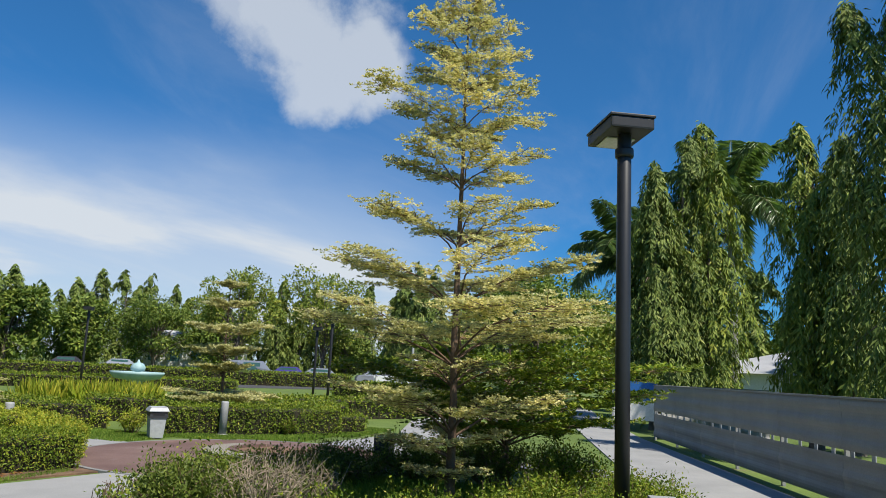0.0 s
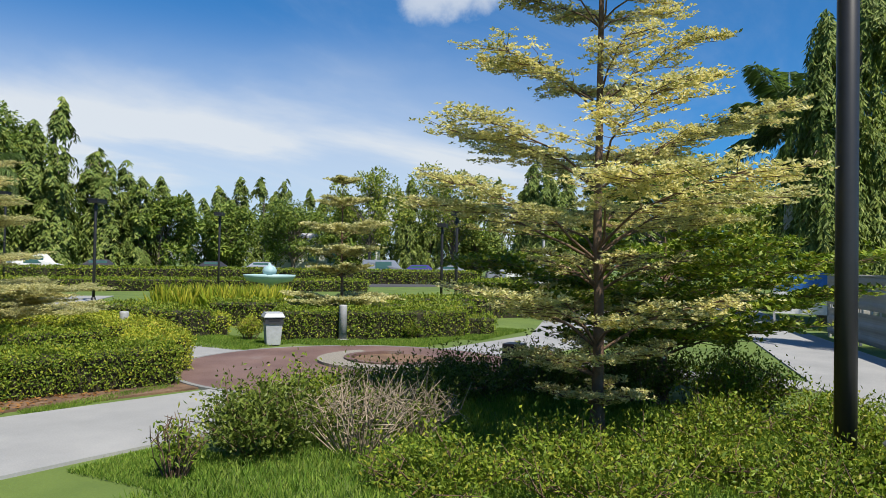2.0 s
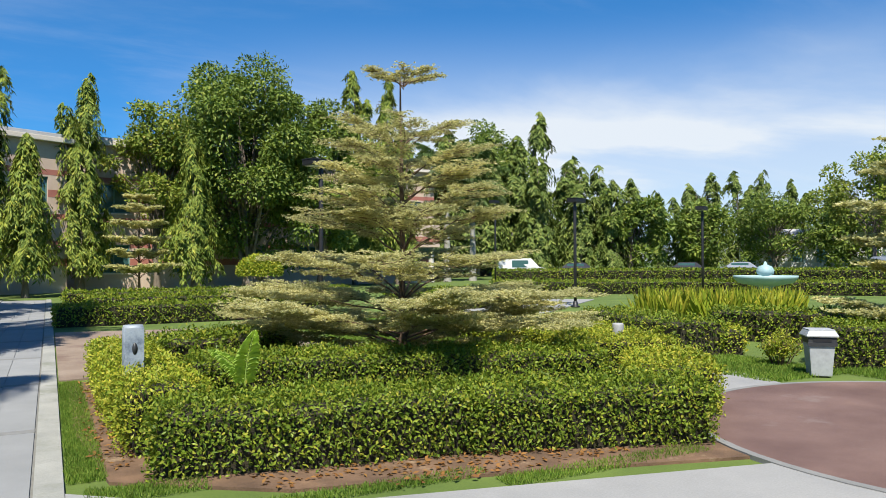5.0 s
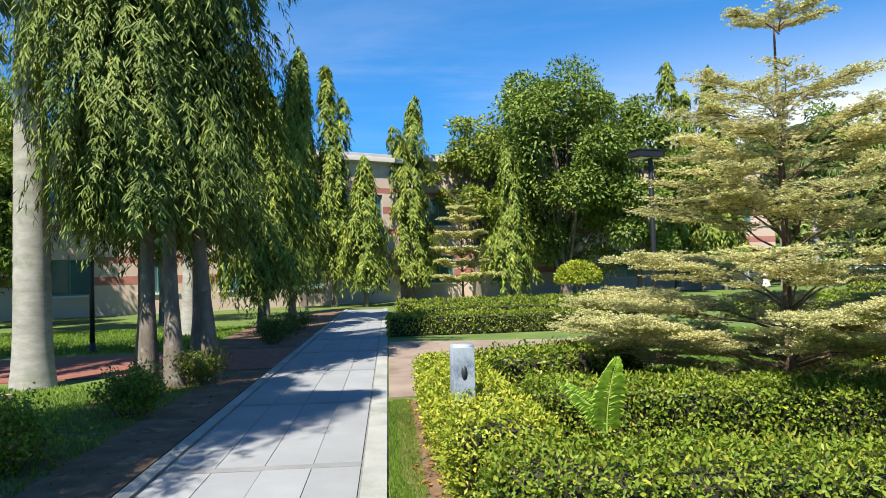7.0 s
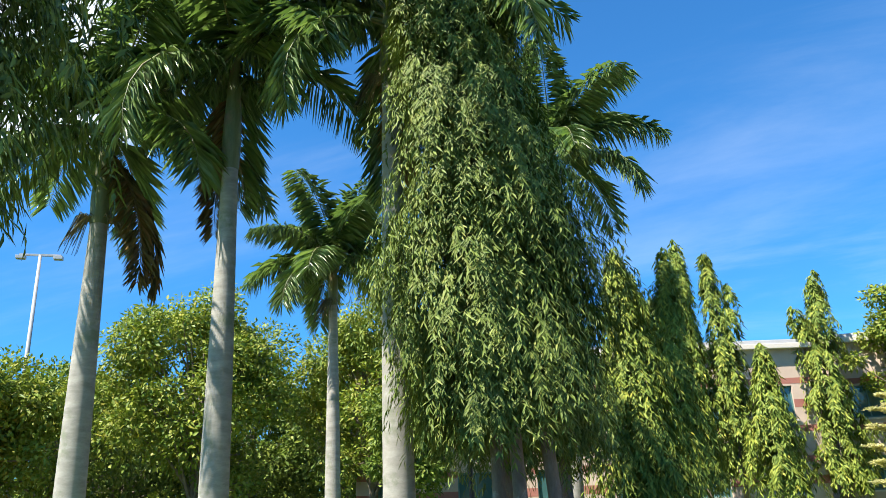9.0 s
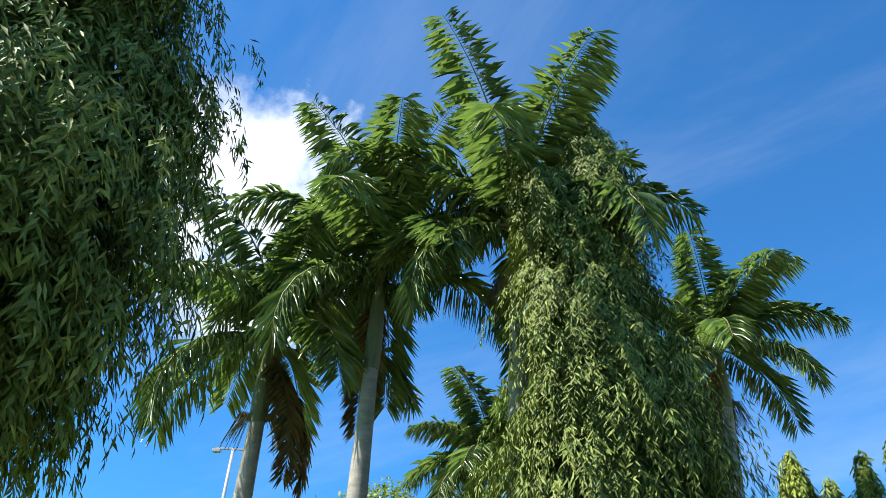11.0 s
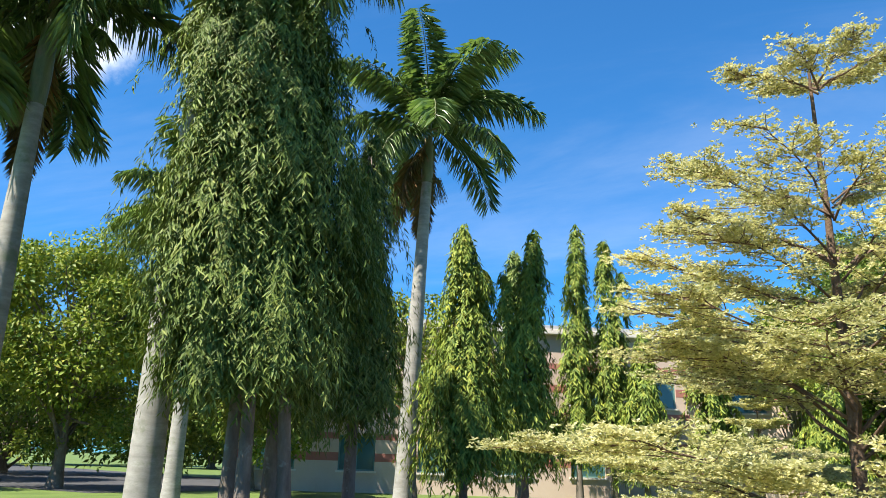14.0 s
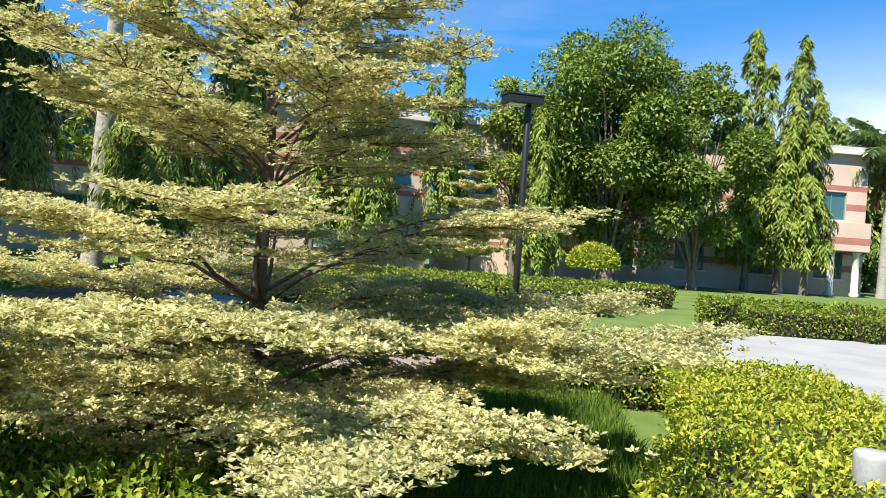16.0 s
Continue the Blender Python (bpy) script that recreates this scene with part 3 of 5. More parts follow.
def ring_slab(x, y, r0, r1, z0, z1, a0=0, a1=360, seg=64):
    bm = bmesh.new()
    prev = None
    n = max(3, int(seg * (a1 - a0) / 360))
    for i in range(n + 1):
        a = radians(a0 + (a1 - a0) * i / n)
        c, s = math.cos(a), math.sin(a)
        col = [bm.verts.new((x + r * c, y + r * s, z)) for r, z in ((r0, z0), (r0, z1), (r1, z1), (r1, z0))]
        if prev:
            for k in range(4):
                bm.faces.new((prev[k], prev[(k + 1) % 4], col[(k + 1) % 4], col[k]))
        prev = col
    bmesh.ops.recalc_face_normals(bm, faces=bm.faces)
    return bm


PLAZA = (7.1, 0.75, 2.78)
disc = [(PLAZA[0] + PLAZA[2] * math.cos(a * math.pi / 48), PLAZA[1] + PLAZA[2] * math.sin(a * math.pi / 48)) for a in range(96)]
plaza = paved("plaza", disc, 0.006, M_STAMP, "round plaza of dark reddish-brown stamped concrete", "plaza")
plaza_edge = tagged(part("plaza_edge", ring_slab(PLAZA[0], PLAZA[1], PLAZA[2], PLAZA[2] + 0.08, -0.05, 0.009), M_BAND), "thin grey concrete edging round the plaza", "edging", kind="structure")
paved("path_north", [(6.0, 3.25), (7.6, 3.42), (9.2, 8.2), (10.2, 12.2), (12.4, 15.6), (19.4, 21.6), (18.0, 23.0), (9.6, 18.2), (8.2, 15.2), (7.3, 8.2), (6.6, 4.4)], -0.004, M_PALE, "pale concrete path winding between low hedges", "footpath")
paved("path_east", [(9.6, -1.0), (9.8, 0.75), (13.8, 0.3), (19.5, 1.9), (26, 1.2), (26, 0.0), (19.5, 0.3), (14, -1.8)], -0.004, M_PALE, "pale concrete path between lawns", "footpath")
paved("path_fence", [(0.0, -10.4), (5.0, -9.1), (18.4, -5.6), (40, -1.6), (40, -0.2), (20.4, -3.5), (9.5, -5.7), (5.0, -6.9), (0.0, -8.0)], -0.004, M_PALE, "pale concrete footpath along the metal fence", "footpath")
paved("path_cross", [(8.6, -5.9), (9.5, -5.72), (9.9, -1.05), (9.2, -1.2)], -0.006, M_PALE, "narrow pale concrete path", "footpath")
paved("pad_brown", [(MAIN_R + 0.22, 8.5), (3.2, 8.9), (4.4, 11.5), (3.9, 15.6), (MAIN_R + 0.22, 16.4)], -0.004, M_PAD, "worn brown concrete pad beside the footpath", "pad")
paved("path_red", [(-40, 10.6), (-8.6, 11.2), (MAIN_L - 0.17, 12.2), (MAIN_L - 0.17, 16.0), (-8.0, 15.2), (-40, 15.4)], -0.010, M_BRICK, "red brick-paved walkway crossing the lawn", "walkway")
paved("soil_left", [(MAIN_L - 0.2, 1.0), (MAIN_L - 0.2, 12.0), (-4.6, 11.6), (-4.4, 6.5), (-3.3, 3.2)], -0.016, M_SOIL, "bare brown soil beside the footpath", "soil")
paved("soil_left_far", [(MAIN_L - 0.2, 16.2), (MAIN_L - 0.2, 34), (-4.0, 34), (-5.2, 24), (-4.8, 16.2)], -0.016, M_SOIL, "bare brown soil beside the footpath", "soil")
paved("parking_road", [(24, 30), (70, 4), (90, 30), (40, 62)], -0.015, M_ASPH, "grey asphalt parking area beyond the park", "road")
paved("parking_road_left", [(-70, 30), (-21, 24), (-18, 40), (-70, 60)], -0.015, M_ASPH, "grey asphalt car park behind trees", "road")


def strip(name, pts, width, z, mat, label, cat):
    """A band of even width along plan points."""
    p = np.array(pts, dtype=float)
    t = unit(np.gradient(p, axis=0))
    n = np.stack([-t[:, 1], t[:, 0]], 1) * width / 2
    return paved(name, [tuple(v) for v in np.concatenate([p + n, (p - n)[::-1]])], z, mat, label, cat)


strip("kerb_main_left", [(MAIN_L - 0.08, -14), (MAIN_L - 0.08, 34)], 0.13, 0.012, M_KERB, "low grey concrete kerb along the footpath", "kerb")
strip("kerb_main_right", [(MAIN_R + 0.1, 2.5), (MAIN_R + 0.1, 34)], 0.19, 0.010, M_KERB, "low grey concrete kerb along the footpath", "kerb")
strip("soil_bed", [(-0.2, 8.2), (-0.2, 5.0), (-0.05, 3.2), (0.9, 2.55), (2.4, 2.2), (4.5, 1.6)], 0.62, -0.005, M_SOIL, "bare brown soil with dry leaves under the hedge", "soil")

# ---------------------------------------------------------------- trees


def tiered_tree(x, y, height, tiers, seed, leaf, leaf_mat, label, trunk_r=0.06, per_area=900, group="", clump=0.16, fine=False):
    """A tree with flat, spreading layers of small leaves. tiers: height, reach, share of leaves."""
    rng = np.random.default_rng(seed)
    top = empty("tiered_tree", x, y, 0)
    tr = Tubes(12)
    zs = np.linspace(-0.05, height * 0.97, 14)
    wob = np.cumsum(rng.normal(scale=0.006, size=(14, 2)), 0)
    tr.add(np.c_[wob, zs], trunk_r * (1 - 0.88 * zs / height) * (1 + 0.5 * np.exp(-zs * 5)))
    part("trunk", tr.mesh("trunk"), M_TWIG, top)
    br, cs, ds = Tubes(5), [], []
    for z, reach, share in tiers:
        n = int(rng.integers(6, 9))
        a0 = rng.uniform(0, 6.28)
        for k in range(n):
            a = a0 + 6.283 * k / n + rng.normal(scale=0.16)
            r = reach * rng.uniform(0.78, 1.04)
            s = np.linspace(0, 1, 7)
            sag = rng.uniform(-0.03, 0.05) * r
            rise = min(0.55, 0.36 * r) * (0.6 if z < 1.3 else 1.0)
            dz = rng.normal(scale=0.035)
            pts = np.c_[np.cos(a) * r * s, np.sin(a) * r * s, z + dz - rise + rise * (1 - (1 - s) ** 2.2) + sag * s * s]
            pts[1:-1] += rng.normal(scale=0.018 * r, size=(5, 3)) * [1, 1, 0.6]
            b0 = max(0.009, trunk_r * 0.36 * (1 - 0.75 * z / height))
            if fine:
                br = Tubes(5)
            br.add(pts, b0 * (1 - 0.86 * s))
            for q in range(24):
                u = rng.uniform(0.22, 1.0)
                i = min(int(u * 6), 5)
                p0 = pts[i] + (pts[i + 1] - pts[i]) * (u * 6 - i)
                aa = a + rng.choice([-1, 1]) * rng.uniform(0.35, 1.0)
                ln = r * rng.uniform(0.16, 0.50) * (1.15 - 0.55 * u)
                tip = p0 + np.array([np.cos(aa) * ln, np.sin(aa) * ln, rng.uniform(-0.01, 0.055) * r + 0.01])
                br.add([p0, (p0 + tip) / 2 + rng.normal(scale=0.01, size=3), tip], [b0 * 0.32, b0 * 0.22, 0.0025])
                m = max(2, int(per_area * share * (0.1 + 0.12 * r) * ln * 1.15 / 7))
                w = rng.beta(1.7, 0.9, m)
                c = p0 + (tip - p0) * w[:, None]
                c += rng.normal(size=(m, 3)) * np.array([clump, clump, clump * 0.16]) * (0.36 + 0.2 * r)
                turn = rng.uniform(0, 6.283, (m, 1)) + np.arange(7)[None] * 0.9
                rosette = np.stack([np.cos(turn), np.sin(turn), rng.uniform(0.1, 0.9, (m, 7))], -1) + rng.normal(scale=0.22, size=(m, 7, 3))
                cs.append((c[:, None] + rosette * leaf * 0.15).reshape(-1, 3))
                ds.append(rosette.reshape(-1, 3))
            if fine:
                part("limb", br.mesh("limb"), M_TWIG, top)
    c, d = np.concatenate(cs), np.concatenate(ds)
    if not fine:
        part("limb_frame", br.mesh("limb_frame"), M_TWIG, top)["kind"] = "stuff"
    up = np.tile([0.0, 0.0, 1.0], (len(c), 1)) + rng.normal(scale=0.32, size=(len(c), 3))
    part("crown", leaf_mesh("crown", c, d, leaf, leaf * 0.55, rng, face=up), leaf_mat, top, "small cream-edged green leaves in flat layers")
    return tagged(top, label, "tree", group)


TIERS_A = [(0.45, 0.5, 0.6), (0.85, 0.85, 0.6), (1.38, 1.35, 0.6), (1.7, 0.8, 0.3), (2.3, 1.95, 0.62), (2.95, 1.75, 0.62), (3.55, 1.25, 0.65), (4.25, 1.05, 0.7), (4.65, 0.6, 0.6), (5.05, 1.2, 0.7), (5.5, 0.75, 0.7), (5.9, 0.75, 0.7), (6.3, 0.5, 0.8)]
tiered_tree(4.05, -3.96, 6.5, TIERS_A, 3, 0.038, M_VARI_A, "young tiered almond tree with golden variegated leaves", 0.058, 1500, "tiered almond trees", 0.12, True)
TIERS_B = [(0.50, 1.6, 1.2), (0.84, 2.25, 1.5), (1.14, 2.35, 1.2), (1.66, 1.9, 0.7), (2.2, 1.5, 0.65), (2.46, 1.35, 0.55), (2.78, 1.3, 0.6), (3.1, 1.1, 0.5), (3.42, 0.9, 0.55), (4.12, 0.5, 0.8)]
tiered_tree(*TREE_B, 4.25, TIERS_B, 8, 0.0255, M_VARI, "spreading tiered almond tree with cream-edged leaves", 0.058, 3700, "tiered almond trees", 0.10, True)
TIERS_C = [(0.80, 1.25, 0.8), (1.55, 0.7, 0.9), (1.97, 0.85, 0.9), (2.56, 1.0, 0.8), (3.12, 0.62, 0.9), (3.62, 0.32, 1.0)]
tiered_tree(12.1, 4.55, 3.7, TIERS_C, 12, 0.075, M_VARI, "slender tiered almond tree behind a clipped hedge", 0.05, 700, "tiered almond trees", 0.12)
TIERS_LOW = [(0.9, 1.6, 0.6), (1.3, 2.3, 0.7), (1.66, 2.4, 0.7), (1.95, 1.5, 0.7)]
tiered_tree(6.6, -4.1, 2.1, TIERS_LOW, 76, 0.075, M_HEDGE, "low spreading green tree beside the footpath", 0.07, 420, "", 0.16)
TIERS_D = [(1.4, 1.7, 0.8), (2.1, 1.4, 0.9), (2.7, 1.3, 0.9), (3.5, 1.25, 0.9), (4.2, 1.0, 0.9), (4.75, 0.65, 1.0)]
tiered_tree(3.1, 35.3, 5.0, TIERS_D, 17, 0.13, M_VARI, "tiered almond tree in front of the building", 0.06, 300, "tiered almond trees", 0.12)


def mast_mesh(seed, height, foot, radius, n, leaf, wide, lean=0.0, ragged=0.24, taper=0.66, waist=0.18):
    """Crown of a mast tree: a tall narrow cone of long leaves that hang in tufts."""
    rng = np.random.default_rng(seed)
    k = 30
    tufts = max(60, n // k)
    u = 1 - (1 - rng.uniform(0, 1, tufts)) ** 0.62
    u = np.where(rng.uniform(size=tufts) < 0.12, rng.uniform(0.75, 1.0, tufts), u)
    a = rng.uniform(0, 6.283, tufts)
    lump = 1 + 0.30 * np.sin(a * 2 + seed + u * 5) * np.sin(u * 11 + seed) + rng.normal(scale=ragged, size=tufts)
    prof = np.clip(1.0 - u, 0, 1) ** taper * (1 - waist + waist * np.clip(u / 0.18, 0, 1)) + 0.05
    r = radius * prof * lump * rng.uniform(0.05, 1.0, tufts) ** 0.3
    long = np.minimum(leaf * 4.2, 1.0) * rng.uniform(0.55, 1.3, tufts) * (0.45 + 0.55 * np.clip(prof * 1.6, 0, 1))
    z = foot + (height - foot) * u + rng.normal(scale=0.1, size=tufts) + long * 0.4
    outw = np.c_[np.cos(a), np.sin(a), np.zeros(tufts)]
    across = np.c_[-np.sin(a), np.cos(a), np.zeros(tufts)]
    tc = outw * (r - 0.38 * long).clip(0.02)[:, None] + np.c_[lean * u * u * height, 0 * u, z]
    twin = (rng.uniform(size=tufts) < 0.34) & (u > 0.35)
    fork = np.clip(u - 0.35, 0, 1) * radius * 1.1
    tc = tc + np.where(twin, 1.0, -0.35)[:, None] * np.c_[np.cos(seed * 1.7) * fork, np.sin(seed * 1.7) * fork, np.zeros(tufts)]
    tc[:, 2] -= np.where(twin, 0.16 * (z - foot) * u, 0)
    t = np.sort(rng.uniform(0, 1, (tufts, k)), 1)[..., None]
    sway = rng.normal(scale=0.18, size=(tufts, 1, 1))
    s = long[:, None, None]
    c = tc[:, None] + (outw[:, None] + across[:, None] * sway) * (t - 0.35 * t * t) * s * 0.75 - np.array([0, 0, 1.0]) * t ** 1.8 * s * 1.05
    c = c + rng.normal(scale=0.05, size=c.shape) * s
    side = np.where(np.arange(k) % 2, 1.0, -1.0)[None, :, None]
    d = np.array([0, 0, -1.0]) + across[:, None] * side * rng.uniform(0.25, 0.85, (tufts, k, 1)) + outw[:, None] * rng.uniform(0.0, 0.7, (tufts, k, 1)) + rng.normal(scale=0.25, size=(tufts, k, 3))
    face = np.repeat(outw[:, None], k, 1).reshape(-1, 3) + [0, 0, 0.6]
    return leaf_mesh("crown", c.reshape(-1, 3), d.reshape(-1, 3), leaf, leaf * wide, rng, face=face)


def mast_tree(x, y, height, foot, radius, seed, n, leaf, mat, label, trunk=0.12, trunks=((0, 0),), wide=0.24, lean=0.0, ragged=0.24, taper=0.66, waist=0.18):
    rng = np.random.default_rng(seed + 900)
    top = empty("mast_tree", x, y, 0)
    for dx, dy in trunks:
        tb = Tubes(10)
        zs = np.linspace(-0.05, height * 0.93, 10)
        tb.add(np.c_[dx * (1 - zs / height) + lean * (zs / height) ** 2 * height, dy * (1 - zs / height) + 0 * zs, zs], trunk * (1 - 0.9 * zs / height) * (1 + 0.4 * np.exp(-zs * 4)))
        part("trunk", tb.mesh("trunk"), M_BARK, top)
    tb = Tubes(4)
    for i in range(26):
        z = foot + (height - foot) * rng.uniform(0, 0.9)
        a = rng.uniform(0, 6.283)
        r = radius * 0.8 * (1 - (z - foot) / (height - foot)) ** 0.62
        tb.add([[0, 0, z], [r * 0.6 * math.cos(a), r * 0.6 * math.sin(a), z + 0.05], [r * math.cos(a), r * math.sin(a), z - 0.35]], [0.03, 0.02, 0.006])
    part("limb_frame", tb.mesh("limb_frame"), M_BARK, top)["kind"] = "stuff"
    part("crown", mast_mesh(seed, height, foot, radius, n, leaf, wide, lean, ragged, taper, waist), mat, top, "long drooping glossy green leaves")
    return tagged(top, label, "tree", "mast trees")


L_MAST = "tall narrow mast tree with drooping dark green leaves"
mast_tree(-4.1, 10.6, 12.3, 2.6, 1.5, 21, 150000, 0.165, M_MAST, "broad weeping mast tree beside the footpath", 0.115, ((-0.15, 0), (0.3, -0.2), (0.72, 0.3)), 0.19, lean=-0.03, taper=0.5, waist=0.3)
mast_tree(-4.9, 12.6, 10.0, 2.4, 0.9, 35, 36000, 0.19, M_MAST, L_MAST, 0.15, wide=0.17)
mast_tree(-4.5, 14.7, 8.6, 2.3, 0.9, 36, 28000, 0.19, M_MAST, L_MAST, 0.14, wide=0.17)
mast_tree(-6.6, 1.85, 14.5, 3.6, 2.1, 22, 165000, 0.19, M_MAST, L_MAST, 0.15, wide=0.2, waist=0.4)
mast_tree(-4.1, 20.0, 7.8, 1.3, 1.2, 23, 22000, 0.22, M_MAST_B, L_MAST, 0.12)
mast_tree(-3.9, 25.0, 9.0, 1.6, 1.1, 24, 16000, 0.25, M_MAST_B, L_MAST, 0.12)
mast_tree(-5.6, 30.0, 10.0, 1.9, 1.1, 33, 12000, 0.28, M_MAST, L_MAST, 0.12)
mast_tree(-4.9, 37.7, 13.4, 2.0, 1.15, 25, 12000, 0.32, M_MAST_B, L_MAST, 0.14)
mast_tree(-3.4, 38.5, 12.7, 2.0, 1.05, 26, 11000, 0.32, M_MAST_B, L_MAST, 0.14)
mast_tree(-1.7, 37.0, 7.6, 1.4, 1.1, 27, 9000, 0.32, M_MAST_B, L_MAST, 0.13)
mast_tree(0.9, 43.5, 12.2, 1.4, 1.5, 28, 13000, 0.34, M_MAST_B, L_MAST, 0.14)
mast_tree(6.2, 39.0, 8.6, 1.2, 1.3, 34, 10000, 0.32, M_MAST_B, L_MAST, 0.14)
mast_tree(23.0, -5.9, 9.5, 1.2, 1.3, 37, 16000, 0.25, M_MAST, L_MAST, 0.15, taper=0.5)
mast_tree(24.0, -6.9, 11.0, 1.2, 1.4, 38, 16000, 0.25, M_MAST, L_MAST, 0.15, taper=0.5)
mast_tree(24.5, -7.8, 11.6, 1.2, 1.5, 39, 16000, 0.25, M_MAST_B, L_MAST, 0.15, taper=0.5)
mast_tree(18.9, -10.4, 9.5, 1.2, 1.15, 43, 14000, 0.25, M_MAST_B, L_MAST, 0.15, taper=0.5)
mast_tree(17.8, -11.2, 8.6, 1.2, 1.1, 44, 13000, 0.23, M_MAST, L_MAST, 0.15, taper=0.5)
mast_tree(12.6, -11.3, 12.0, 2.0, 1.5, 45, 18000, 0.22, M_MAST, L_MAST, 0.15)
mast_tree(18.6, 46.9, 15.4, 2.0, 1.45, 29, 10000, 0.42, M_MAST_B, L_MAST, 0.16)
mast_tree(20.3, 46.6, 14.6, 2.0, 1.4, 30, 10000, 0.42, M_MAST_B, "tall mast tree with a leaning top", 0.16, lean=0.07)
mast_tree(21.6, 46.0, 11.2, 2.0, 1.3, 31, 7000, 0.42, M_MAST_B, L_MAST, 0.16)


# one light far mast tree, copied
def far_mast(seed, label=L_MAST):
    return mast_tree(0, 0, 10.0, 0.9, 1.45, seed, 5600, 0.40, M_MAST, label, 0.15, wide=0.30, ragged=0.2)


FAR = [far_mast(40), far_mast(41), far_mast(42)]
for i, (x, y, h, w) in enumerate(FAR_AT):
    m = pose(x, y, 0, 0, 0, (i * 77) % 360) @ Matrix.Diagonal((w * h / 10, w * h / 10, h / 10, 1))
    if i < 3:
        FAR[i].matrix_basis = m
    else:
        ob = copy_thing(FAR[i % 3], Matrix())
        ob.matrix_basis = m


def frond(tb, cs, ds, base, a, elev, length, rng, droop, n=52, leaflet=0.95):
    """One arching feather leaf: midrib into tb, leaflets into cs and ds."""
    s = np.linspace(0, 1, 9)
    ca, sa = math.cos(a), math.sin(a)
    e = elev - droop * s ** 1.4
    step = length / 8
    h = np.concatenate([[0], np.cumsum(np.cos(e[1:]) * step)])
    v = np.concatenate([[0], np.cumsum(np.sin(e[1:]) * step)])
    pts = np.asarray(base) + np.c_[ca * h, sa * h, v]
    tb.add(pts, 0.035 * (1 - 0.88 * s))
    u = np.repeat(np.linspace(0.12, 0.99, n), 4)
    i = np.minimum((u * 8).astype(int), 7)
    p = pts[i] + (pts[i + 1] - pts[i]) * (u * 8 - i)[:, None]
    t = unit(pts[i + 1] - pts[i])
    side = np.array([-sa, ca, 0.0])
    sgn = np.tile([1, -1, 1, -1], n)[:, None]
    up = np.cross(side, t)
    lift = np.tile([0.25, 0.25, -0.55, -0.55], n)[:, None] + rng.normal(scale=0.2, size=(len(u), 1))
    d = side * sgn + t * 0.55 + up * lift * -1 * 0.6 + [0, 0, -0.5]
    d += rng.normal(scale=0.17, size=d.shape)
    ln = leaflet * (0.35 + 0.65 * np.sin(np.pi * np.clip(u * 0.92 + 0.06, 0, 1)) ** 0.6)
    cs.append(p)
    ds.append(unit(d) * ln[:, None])


def leaflets(cs, ds, rng, width=0.045):
    c, d = np.concatenate(cs), np.concatenate(ds)
    n = len(c)
    ln = np.linalg.norm(d, axis=1)
    dd = unit(d)
    side = unit(np.cross(dd, rng.normal(size=(n, 3)) * 0.4 + [0, 0, 1.0]))
    m = c + d * 0.55 + [0, 0, 0.02]
    tip = c + d + np.c_[np.zeros(n), np.zeros(n), -0.22 * ln]
    v = np.stack([c, m + side * width / 2, tip, m - side * width / 2], 1).reshape(-1, 3)
    i = np.arange(n)[:, None] * 4
    return v, np.concatenate([i + [[0, 1, 2]], i + [[0, 2, 3]]], 0)


